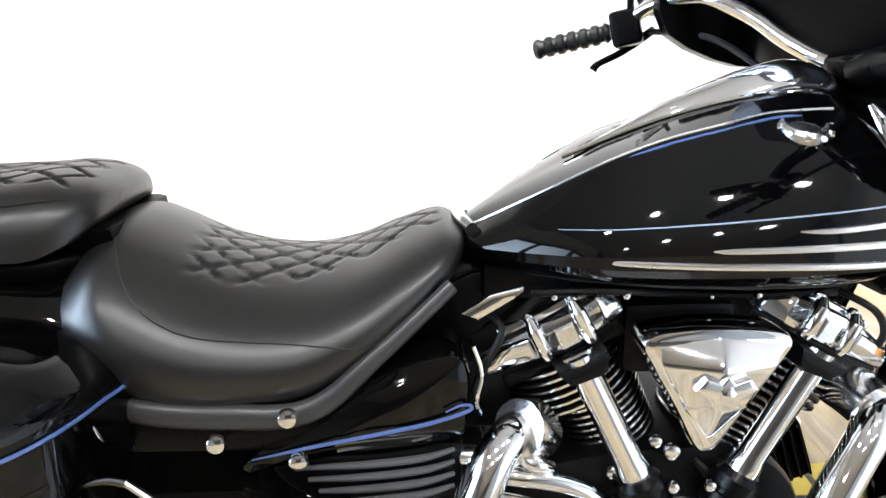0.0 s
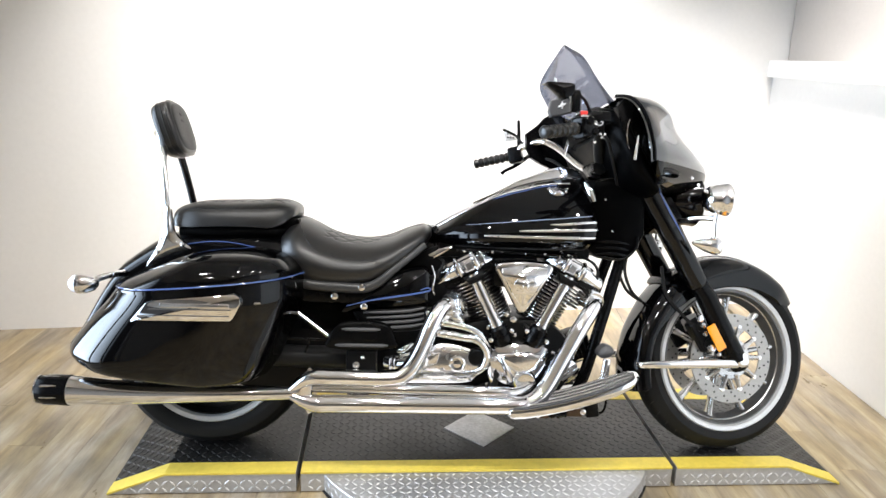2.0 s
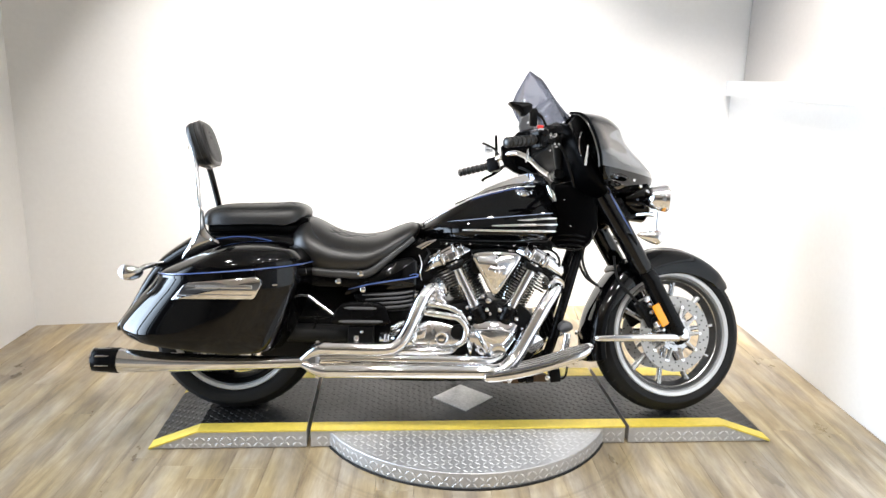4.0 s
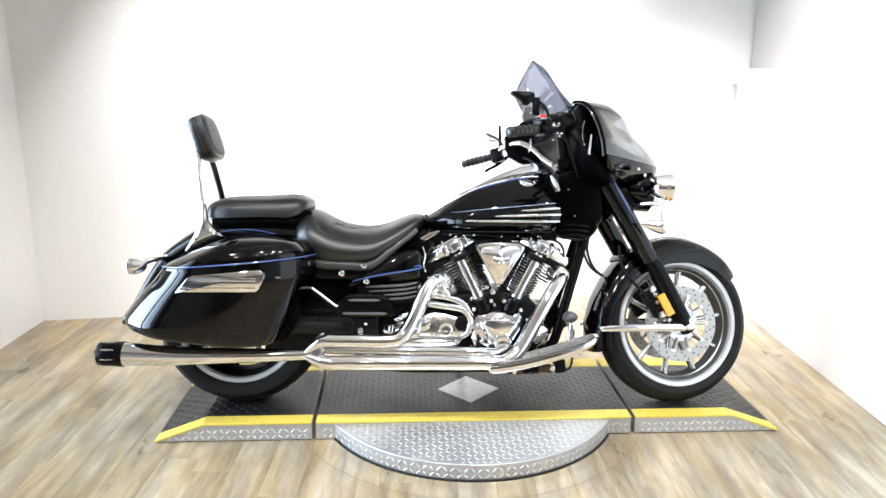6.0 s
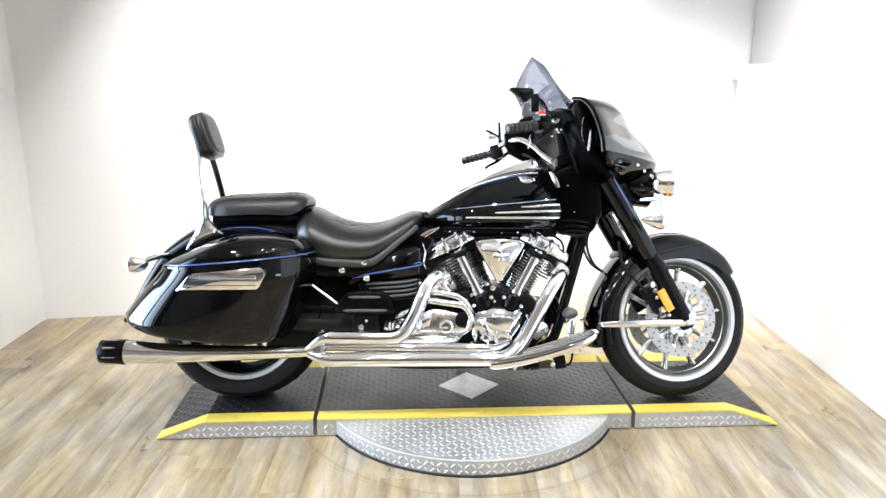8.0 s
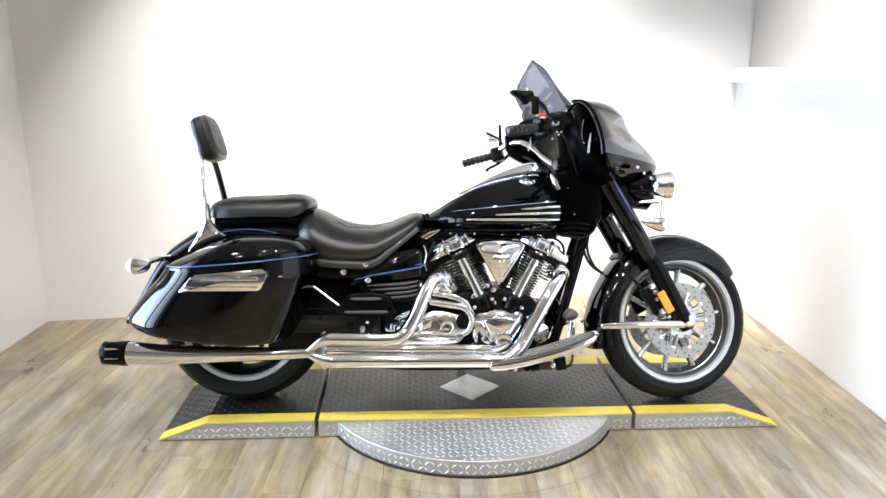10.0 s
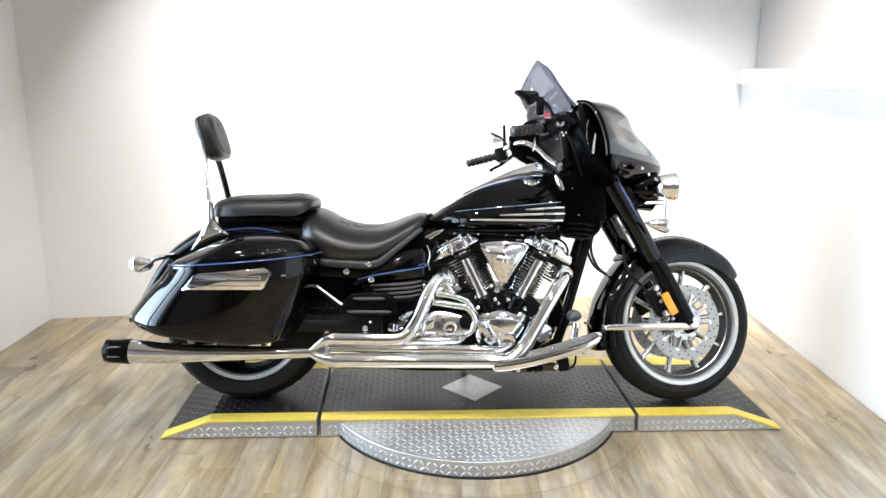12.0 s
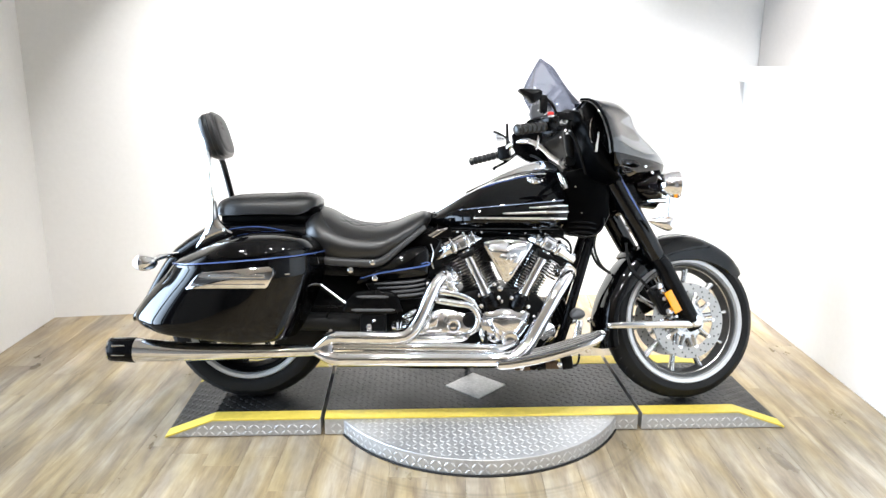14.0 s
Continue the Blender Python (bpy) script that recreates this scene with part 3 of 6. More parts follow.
FA, RA = Vector((1.711, 0, 0.312)), Vector((0.0, 0, 0.325))
HUB = STEER @ FA
TURN = Matrix.Translation(HUB) @ Matrix.Rotation(radians(4), 4, AXIS) @ Matrix.Translation(-HUB) @ STEER
front = wheel("front_wheel", FA, 0.312, 0.064, 0.226, TURN, 10, alloy, "silver cast alloy front wheel")
# the rear rim and spokes take black enamel to stand in for shade
rear = wheel("rear_wheel", RA, 0.325, 0.09, 0.218, None, 10, crinkle, "cast rear wheel coloured black for the shade inside, with a bright rim lip", crinkle)
for side in (-1, 1):
    y = side * 0.078
    disc = part("brake_disc", lathe([(0.106, y - 0.0025), (0.149, y - 0.0025), (0.149, y + 0.0025), (0.106, y + 0.0025)], FA, (0, 1, 0), 72, closed=True), steel, front, "drilled steel brake disc", 30, TURN)
    bm = bmesh.new()
    for k in range(60):
        a = 2 * math.pi * k / 60
        r = 0.113 + 0.0145 * (k % 3)
        lathe([(0.0034, -0.0032), (0.0034, 0.0032)], FA + Vector((r * math.cos(a), y, r * math.sin(a))), (0, 1, 0), 8, bm)
    tagged(part("disc_holes", bm, gap_dark, front, "dark drilled holes", 30, TURN), kind="stuff")
    for k in range(10):
        a = 2 * math.pi * k / 10
        d = Vector((math.cos(a), 0, math.sin(a)))
        part("carrier_arm", tube([FA + d * 0.058 + Vector((0, y, 0)), FA + d * 0.106 + Vector((0, y, 0))], [0.011, 0.007], 8), alloy, front, "", 35, TURN)
        part("carrier_bolt", bolt(FA + d * 0.108 + Vector((0, y + side * 0.002, 0)), 0.0085, (0, side, 0), 0.004), worn_chrome, front, "", 35, TURN)
    bm = bmesh.new()
    lathe([(0.045, y - 0.006), (0.068, y - 0.004), (0.068, y + 0.004), (0.045, y + 0.006)], FA, (0, 1, 0), 40, bm, closed=True)
    part("disc_carrier", bm, alloy, front, "silver disc carrier", 35, TURN)
    # caliper behind the leg
    bm = box((1.597, side * 0.082, 0.392), (0.058, 0.05, 0.11), Matrix.Rotation(radians(-30), 3, "Y"), 0.012, 3)
    for dz in (-0.028, 0.028):
        lathe([(0.017, 0), (0.017, 0.006), (0.012, 0.009)], (1.597 - dz * 0.5, side * 0.107, 0.392 + dz), (0, side, 0), 20, bm)
    part("brake_caliper", bm, crinkle, front, "black brake caliper", 35, TURN)
part("caliper_bolt", bolt(Vector((1.608, -0.125, 0.352)), 0.014, (0, -1, 0), 0.012), worn_chrome, front, "silver round bolt head", 35, TURN)
part("sensor_bolt", bolt(Vector((1.585, -0.115, 0.425)), 0.011, (0, -1, 0), 0.01), alloy, front, "", 35, TURN)
for x, z, r in ((1.572, 0.448, 0.014), (1.590, 0.398, 0.009), (1.640, 0.330, 0.008)):
    part("caliper_bolt", bolt(Vector((x, -0.118, z)), r, (0, -1, 0), 0.010), worn_chrome, front, "silver round bolt head", 35, TURN)
part("axle_nut", lathe([(0.024, 0), (0.024, 0.01), (0.02, 0.014), (0.011, 0.016)], FA + Vector((0, -0.135, 0)), (0, -1, 0), 24), chrome, front, "chrome axle nut", 35, TURN)

# fork
part("fork_shroud", box((1.400, 0, 0.815), (0.040, 0.176, 0.150), Matrix.Rotation(radians(-31), 3, "Y"), 0.012, 3), matte, bike, "black cover between the fork legs", 35, STEER)
for side in (-1, 1):
    y = side * 0.118
    leg = part("fork_leg", tube([(1.575, y, 0.560), (1.60, y, 0.525), (1.710, y, 0.318), (1.728, y, 0.288)], [0.031, 0.033, 0.034, 0.027], 24), plastic, bike, "black lower fork leg", 40, STEER)
    part("fork_cover", tube([(1.338, y, 0.945), (1.36, y, 0.915), (1.47, y, 0.735), (1.565, y, 0.572), (1.572, y, 0.560)], [0.036, 0.038, 0.039, 0.037, 0.03], 28), paint, leg, "gloss black upper fork cover", 40, STEER)
    part("fork_stripe", tube([(1.387, y + side * 0.030, 0.915), (1.45, y + side * 0.0355, 0.80), (1.51, y + side * 0.034, 0.70)], [0.001, 0.0035, 0.001], 8, 16, 0.5), blue, leg, "blue pinstripe on the fork", 40, STEER)
    stay = part("fender_rail", tube([(1.372, side * 0.104, 0.300), (1.40, side * 0.128, 0.303), (1.56, side * 0.139, 0.306), (1.705, side * 0.139, 0.305), (1.738, side * 0.137, 0.304)], [0.008, 0.012, 0.015, 0.015, 0.013], 16, 24, 0.55), chrome, leg, "chrome fender rail", 40, STEER)
    part("reflector", box((1.622, side * 0.150, 0.393), (0.031, 0.011, 0.090), Matrix.Rotation(radians(-29), 3, "Y"), 0.0035, 2), amber, leg, "amber rectangular reflector", 35, STEER)
    part("triple_tree_end", lathe([(0.03, 0), (0.034, 0.008), (0.03, 0.028), (0.016, 0.034)], (1.345, y, 0.925), tuple(AXIS), 24), chrome, leg, "chrome fork cap", 40, STEER)


def arch(a0, a1, rows, radius, half, depth, at, flare=0.0):
    """A mudguard: a crowned strip round the wheel from angle a0 to a1 (degrees, 0 ahead)."""
    rings = []
    for i in range(rows):
        f = i / (rows - 1)
        a = radians(a0 + (a1 - a0) * f)
        r, h, dp = radius(f), half(f), depth(f)
        d = Vector((math.cos(a), 0, math.sin(a)))
        prof = []
        for k in range(17):
            q = -1 + k / 8
            prof.append(Vector(at) + d * (r - dp * abs(q) ** 2.6) + Vector((0, h * math.copysign(abs(math.sin(q * math.pi / 2)) ** 0.8, q), 0)))
        inner = [p - d * 0.004 + Vector((0, -0.004 * math.copysign(1, p.y - at[1]) if abs(p.y - at[1]) > 0.02 else 0, 0)) for p in reversed(prof)]
        rings.append(prof + inner)
    return loft(rings)


guard = part("front_fender", arch(35, 197, 46, lambda f: 0.330 + 0.012 * math.sin(f * 3.1) + 0.055 * max(0, f - 0.72) ** 1.2 * 3, lambda f: 0.080 + 0.012 * f - 0.03 * max(0, 0.08 - f) * 12, lambda f: 0.055 + 0.045 * math.sin(min(1, f * 1.25) * 3.14), FA), paint, bike, "gloss black front fender", 40, TURN)
part("fender_bead", tube([FA + Vector((0.345 * math.cos(radians(a)), 0, 0.345 * math.sin(radians(a)))) for a in range(44, 110, 5)], 0.003, 8, 30), chrome, guard, "thin bright fender bead", 40, TURN)
part("fender_tip", tube([FA + Vector((0.341 * math.cos(radians(a)), 0, 0.341 * math.sin(radians(a)))) for a in (50, 43, 37, 33)], [0.004, 0.006, 0.006, 0.002], 8, 12), paint, guard, "", 40, TURN)
part("fender_bracket", box((1.50, 0, 0.56), (0.05, 0.12, 0.03), Matrix.Rotation(radians(35), 3, "Y"), 0.008), plastic, guard, "black fender bracket", 35, TURN)

# fuel tank
tank_st = [(0.700, 0.045, 0.690, 0.712, 0.728), (0.735, 0.085, 0.682, 0.716, 0.752), (0.800, 0.140, 0.678, 0.722, 0.790), (0.875, 0.183, 0.674, 0.728, 0.826), (0.970, 0.207, 0.670, 0.735, 0.870),
           (1.070, 0.216, 0.667, 0.742, 0.905), (1.150, 0.217, 0.667, 0.748, 0.922), (1.205, 0.208, 0.672, 0.752, 0.905), (1.235, 0.180, 0.69, 0.755, 0.850), (1.245, 0.120, 0.715, 0.755, 0.80)]
# the shoulder crease: (x, half width, z)
CREASE = [(0.700, 0.020, 0.722), (0.727, 0.036, 0.738), (0.809, 0.080, 0.787), (0.893, 0.105, 0.832), (0.951, 0.115, 0.855), (1.025, 0.119, 0.874), (1.079, 0.119, 0.886), (1.150, 0.119, 0.890), (1.205, 0.112, 0.874), (1.235, 0.090, 0.825), (1.245, 0.060, 0.785)]
CR = catmull(CREASE, 240)


def half_section(x, h, zb, zm, zt):
    """One side of the tank at x, from the spine over the crease to the bottom: (y, z)."""
    _, yc, zc = min(CR, key=lambda r: abs(r[0] - x))
    zt = max(zt, zc + 0.004)
    zc = max(zc, zm + 0.006)
    pts = []
    for k in range(8):
        f = k / 8
        pts.append((yc * f, zt + (zc - zt) * f + 0.003 * math.sin(math.pi * f)))
    p1 = (yc + (h - yc) * 0.78, zm + (zc - zm) * 0.58)
    for k in range(15):
        f = k / 15
        pts.append(tuple((1 - f) ** 2 * a + 2 * f * (1 - f) * b + f * f * c for a, b, c in zip((yc, zc), p1, (h, zm))))
    for k in range(11):
        a = math.pi / 2 * k / 10
        pts.append((h * max(math.cos(a), 0) ** (2 / 2.5), zm - (zm - zb) * math.sin(a) ** (2 / 3.0)))
    return pts


rings = []
for row in catmull(tank_st, 46):
    half = half_section(*row)
    rings.append([(row[0], -y, z) for y, z in half] + [(row[0], y, z) for y, z in reversed(half[1:-1])])
tank = part("fuel_tank", loft(rings), paint, bike, "gloss black teardrop fuel tank with a creased shoulder", 16)
TK = catmull(tank_st, 200)


def tank_at(x, z, out=0.0):
    """The point on the tank's right side at (x, z)."""
    row = min(TK, key=lambda r: abs(r[0] - x))
    half = half_section(*row)
    for (y0, z0), (y1, z1) in zip(half, half[1:]):
        if z1 <= z <= z0:
            return Vector((x, -(y0 + (y1 - y0) * (z0 - z) / max(z0 - z1, 1e-6) + out), z))
    return Vector((x, -out, z))


def on_tank(line, r, n=28, flat=0.6, out=0.0):
    P = catmull(line, n)
    return tube([tank_at(float(p[0]), float(p[1]), out) for p in P], [float(p[2]) for p in P] if len(line[0]) > 2 else r, 8, 0, flat)


for side in (None, FLIP):
    def put(name, bm, mat, label):
        if side is not None:
            bm.transform(side)
        return part(name, bm, mat, tank, label, 40)
    put("side_stripe", on_tank([(0.818, 0.752, 0.0004), (0.95, 0.766, 0.0010), (1.10, 0.780, 0.0012), (1.208, 0.790, 0.0012)], 0, 40, 0.6, 0.0012), stripe_pale, "pale blue pinstripe")
    for x0, x1, z0, z1 in ((1.075, 1.224, 0.762, 0.770), (0.979, 1.226, 0.740, 0.747), (0.872, 1.218, 0.721, 0.722)):
        put("strake", on_tank([(x0, z0, 0.001), (x0 + 0.04, z0 + 0.001, 0.0038), (x1 - 0.03, z1, 0.0045), (x1, z1, 0.0030)], 0, 24, 0.8, 0.002), silver_trim, "bright metal strake")
    edge = [(x, y, z) for x, y, z in catmull(CREASE[1:8], 40)]
    put("crease_line", tube([(x, -y - 0.0005, z + 0.0008) for x, y, z in edge], 0.0019, 8), silver_trim, "thin bright line along the tank shoulder")
    put("top_stripe", tube([tank_at(float(x), float(z) - 0.0052, 0.0002) for x, y, z in edge[14:-4]], [0.0006] + [0.0020] * 20 + [0.0006], 8, 0, 0.5), blue, "blue line below the tank shoulder")
# console on the tank's spine
con = []
for x, h, z0, z1 in catmull([(0.865, 0.003, 0.820, 0.829), (0.920, 0.012, 0.845, 0.857), (0.985, 0.026, 0.868, 0.893), (1.045, 0.038, 0.882, 0.918), (1.10, 0.047, 0.892, 0.938), (1.15, 0.052, 0.896, 0.948), (1.20, 0.046, 0.89, 0.935), (1.225, 0.03, 0.88, 0.90)], 20):
    con.append(oval(x, z0, h, z1 - z0, 0.02, 28, 2.0))
console = part("console", loft(con), chrome, tank, "chrome tank console", 50)
part("console_rim", tube([(1.22, -0.04, 0.885), (1.17, -0.060, 0.908), (1.09, -0.054, 0.904), (1.02, -0.038, 0.888), (0.94, -0.020, 0.860), (0.850, 0, 0.820)], 0.003, 8, 24), chrome, tank, "bright console edge")
part("fuel_cap", lathe([(0.031, -0.010), (0.031, 0.003), (0.026, 0.007), (0.019, 0.004), (0.010, 0.006)], (1.108, -0.134, 0.870), (0.03, -0.46, 1), 32), alloy, tank, "round chrome fuel cap", 30)
for k in range(10):
    a = 2 * math.pi * k / 10
    part("cap_flute", box((1.108 + 0.031 * math.cos(a), -0.135 + 0.0285 * math.sin(a), 0.872 + 0.0131 * math.sin(a)), (0.008, 0.008, 0.008), Matrix.Rotation(a, 3, "Z"), 0.003), chrome, tank, "")
part("tank_nose_trim", tube([(0.722, -0.052, 0.735), (0.712, -0.03, 0.742), (0.708, 0, 0.745), (0.712, 0.03, 0.742), (0.722, 0.052, 0.735)], 0.009, 12, 16), worn_chrome, tank, "silver tank nose fitting")
part("tank_seam", tube([tank_at(x, 0.682, 0.001) for x in (0.76, 0.85, 0.95, 1.05, 1.15, 1.2)], 0.0035, 8), gap_dark, tank)
# black cowl ahead of the tank
part("neck_cowl", pad([(1.205, 0.690), (1.212, 0.780), (1.222, 0.872), (1.228, 0.900), (1.29, 0.914), (1.350, 0.914), (1.382, 0.872), (1.395, 0.830), (1.398, 0.735), (1.370, 0.675), (1.330, 0.648), (1.25, 0.652)], 0.128, -0.128, 0.012, 0.006), matte, bike, "black plastic shroud round the steering head", 25)
part("shroud_rib", tube([(1.245, -0.134, 0.66), (1.32, -0.136, 0.652), (1.365, -0.136, 0.685), (1.372, -0.134, 0.725)], 0.005, 8, 20), plastic, bike, "black shroud edge")
part("shroud_ridge", tube([(1.232, -0.137, 0.902), (1.29, -0.139, 0.912), (1.346, -0.139, 0.910), (1.374, -0.138, 0.874)], [0.001, 0.003, 0.003, 0.001], 8, 20), plastic, bike, "black ridge along the shroud top")
for rise in (0.0, -0.019, -0.038):
    part("shroud_louvre", tube([(1.238, -0.134, 0.706 + rise), (1.27, -0.140, 0.708 + rise), (1.315, -0.140, 0.706 + rise), (1.345, -0.135, 0.700 + rise)], [0.002, 0.006, 0.006, 0.002], 8, 18, 0.7), plastic, bike, "black louvre on the lower shroud")
for x, z in ((1.262, 0.842), (1.288, 0.742)):
    part("shroud_screw", bolt((x, -0.136, z), 0.003, h=0.003, seg=10), alloy, bike, "small silver shroud screw")
part("neck_trim", tube([(1.200, -0.115, 0.895), (1.215, -0.130, 0.868), (1.226, -0.138, 0.835)], [0.004, 0.012, 0.008], 10, 14, 0.4), chrome, bike, "chrome trim beside the tank")
part("head_stock", tube([(1.42, 0, 0.72), (1.26, 0, 0.97)], 0.042, 24), plastic, bike, "black steering head")


# seats
def quilt(P, nrm, u, v, strength, cell):
    a, b = (u / cell + v / (cell * 0.9)), (u / cell - v / (cell * 0.9))
    g = max(1 - abs(a - round(a)) * 11, 1 - abs(b - round(b)) * 11, 0)
    return P - nrm * (strength * g)


def cushion(name, rings, inside, cell, parent, label):
    bm = loft(rings)
    bm.normal_update()
    bmesh.ops.recalc_face_normals(bm, faces=bm.faces)
    for v in bm.verts:
        w = inside(v.co)
        if w > 0 and v.normal.z > 0.25:
            arc = v.co.y
            v.co = quilt(v.co, v.normal, v.co.x, arc, 0.0050 * w, cell)
    return part(name, bm, leather, parent, label, 60)


def crown_point(h, zb, zt, full, tuck, a):
    """A point of a cushion's section, (half width, z): a runs from -90 degrees at the tucked-in bottom edge over 0 at the widest place to 90 on top."""
    zw = zb + (zt - zb) * 0.36 * min(1, tuck * 10)
    if a >= 0:
        return h * max(math.cos(a), 0) ** (2 / full), zw + (zt - zw) * math.sin(a) ** (2 / full)
    return h * (1 - tuck * (1 - math.cos(a))), zw + (zw - zb) * math.sin(a)


def seat_ring(x, h, zb, zt, full, tuck=0.0, n=200):
    """A crowned cushion across x: full is how square its shoulders are, tuck how far its sides roll under."""
    low = -math.pi / 2 if tuck else 0.0
    side = [crown_point(h, zb, zt, full, tuck, low + (math.pi / 2 - low) * k / (n // 2)) for k in range(n // 2 + 1)]
    ring = [(x, -y, z) for y, z in side] + [(x, y, z) for y, z in reversed(side[:-1])]
    y0 = side[0][0]
    return ring + [(x, y0 * (1 - 2 * k / 17), zb - 0.003) for k in range(1, 17)]


seat_st = [(0.222, 0.12, 0.636, 0.694, 2.0, 0.3), (0.236, 0.165, 0.608, 0.729, 2.0, 0.3), (0.262, 0.192, 0.586, 0.754, 2.0, 0.3), (0.29, 0.206, 0.574, 0.762, 2.0, 0.3), (0.325, 0.214, 0.558, 0.751, 1.9, 0.3), (0.385, 0.218, 0.548, 0.72, 1.9, 0.3), (0.45, 0.216, 0.549, 0.702, 1.9, 0.3), (0.515, 0.208, 0.554, 0.699, 1.9, 0.3), (0.575, 0.193, 0.586, 0.71, 1.95, 0.3), (0.63, 0.168, 0.625, 0.732, 2.0, 0.3), (0.68, 0.137, 0.67, 0.747, 2.1, 0.3), (0.705, 0.1, 0.701, 0.739, 2.3, 0.3), (0.713, 0.05, 0.711, 0.727, 2.4, 0.3)]
seat = cushion("rider_seat", [seat_ring(*r) for r in catmull(seat_st, 150)], lambda c: min(1, max(0, (0.122 - 0.30 * max(0, c.x - 0.44) - abs(c.y)) / 0.008)) * min(1, max(0, (c.x - 0.362) / 0.01)) * min(1, max(0, (0.685 - c.x) / 0.01)), 0.056, bike, "black leather rider seat with a diamond quilted centre")
pil_st = [(-0.118, 0.085, 0.738, 0.765), (-0.095, 0.130, 0.728, 0.792), (-0.03, 0.155, 0.728, 0.810), (0.06, 0.163, 0.732, 0.815), (0.15, 0.163, 0.732, 0.818), (0.205, 0.158, 0.730, 0.822), (0.245, 0.140, 0.745, 0.816), (0.270, 0.105, 0.765, 0.804), (0.280, 0.05, 0.778, 0.794)]
pil_st = [(x, h, zb, zt - 0.002, 3.0, 0.0) for x, h, zb, zt in pil_st]
pillion = cushion("pillion_seat", [seat_ring(*r) for r in catmull(pil_st, 90)], lambda c: min(1, max(0, (0.105 - abs(c.y)) / 0.01)) * min(1, max(0, (c.x + 0.085) / 0.01)) * min(1, max(0, (0.255 - c.x) / 0.01)), 0.062, bike, "black leather pillion seat with a quilted top")


def seat_line(stations, line, flip, n=60):
    """Points along a cushion through (x, angle on its section)."""
    rows, out = catmull(stations, 400), []
    for x, a in catmull(line, n):
        _, h, zb, zt, full, tuck = (float(v) for v in min(rows, key=lambda r: abs(r[0] - x)))
        y, z = crown_point(h, zb, zt, full, tuck, radians(float(a)))
        out.append((float(x), -flip * (y + 0.0004), z + 0.0004))
    return out


for flip in (1, -1):
    part("seam", tube(seat_line(seat_st, [(0.272, 74), (0.282, 66), (0.298, 50), (0.314, 38), (0.336, 29), (0.366, 25), (0.40, 24), (0.45, 24), (0.50, 22), (0.540, 14), (0.570, 0), (0.590, -14), (0.606, -32)], flip), 0.0011, 6), leather, seat, "stitched seam")
    part("seam", tube(seat_line(pil_st, [(-0.085, 38), (0.0, 34), (0.085, 32), (0.17, 34), (0.255, 38)], flip), 0.0013, 6), leather, pillion, "stitched seam")

# rear fender with the tail
rf = []
for x, h, zb, zm, zt in catmull([(-0.462, 0.050, 0.300, 0.315, 0.330), (-0.445, 0.085, 0.305, 0.330, 0.355), (-0.398, 0.105, 0.325, 0.370, 0.422), (-0.345, 0.114, 0.370, 0.450, 0.520), (-0.295, 0.118, 0.42, 0.52, 0.590), (-0.235, 0.120, 0.45, 0.56, 0.640), (-0.15, 0.125, 0.50, 0.61, 0.692), (-0.05, 0.145, 0.52, 0.64, 0.722), (0.08, 0.165, 0.52, 0.64, 0.732), (0.20, 0.185, 0.52, 0.62, 0.722), (0.28, 0.190, 0.53, 0.60, 0.700), (0.33, 0.175, 0.54, 0.58, 0.64)], 40):
    rf.append(oval(x, zm, h, zt - zm, zm - zb, 40, 2.6))
fender = part("rear_fender", loft(rf), paint, bike, "gloss black rear fender", 50)
part("fender_stripe", tube([(-0.06, -0.150, 0.672), (0.02, -0.166, 0.684), (0.10, -0.176, 0.682), (0.19, -0.187, 0.665)], 0.0014, 6, 24), blue, fender, "blue pinstripe")

# saddlebags
PLAN = [(0.300, -0.165), (0.312, -0.245), (0.262, -0.345), (0.150, -0.400), (0.0, -0.416), (-0.110, -0.412), (-0.168, -0.396), (-0.212, -0.362), (-0.256, -0.317), (-0.286, -0.26), (-0.297, -0.19), (-0.27, -0.165), (0.0, -0.165)]


def bag_ring(z, fx, rx, k, n=72):
    """Plan outline at height z; fx, rx: shifts of the front and the rear; k: width, from the inner side."""
    out = []
    for x, y in catmull(PLAN, n, True):
        f = (x + 0.296) / 0.608
        out.append((x + f * fx + (1 - f) * rx, -0.165 + (y + 0.165) * k, z))
    return out


def bag_body():
    rows = [(0.272, -0.15, 0.01, 0.70), (0.276, -0.125, -0.035, 0.84), (0.290, -0.112, -0.066, 0.93), (0.33, -0.085, -0.080, 0.985), (0.40, -0.052, -0.046, 1.0), (0.47, -0.025, 0.0, 1.0), (0.52, -0.010, 0.040, 0.995), (0.546, -0.008, 0.058, 0.985)]
    rings = []
    for r in catmull(rows, 26):
        low = min(1, max(0, (0.50 - r[0]) / 0.22))
        # the bottom climbs towards the rear
        rings.append([(x, y, z + 0.042 * low * max(0, 0.05 - x) / 0.36) for x, y, z in bag_ring(*r)])
    return loft(rings)


def bag_lid():
    rows = [(0.549, -0.010, 0.060, 0.995), (0.560, -0.010, 0.075, 1.0), (0.582, -0.012, 0.120, 0.985), (0.608, -0.024, 0.180, 0.93), (0.634, -0.042, 0.235, 0.83), (0.654, -0.075, 0.290, 0.68), (0.667, -0.11, 0.340, 0.50), (0.671, -0.15, 0.380, 0.30)]
    rows = catmull(rows, 22)
    rings = []
    for z, fx, rx, k in rows:
        t = (z - 0.549) / 0.123
        ring = bag_ring(z, fx, rx, k)
        # the lid line climbs towards the front
        rings.append([(x, y, zz + (0.045 * ((x + 0.30) / 0.62) ** 1.3 if x > -0.30 else 0) * (1 - t)) for x, y, zz in ring])
    return loft(rings)


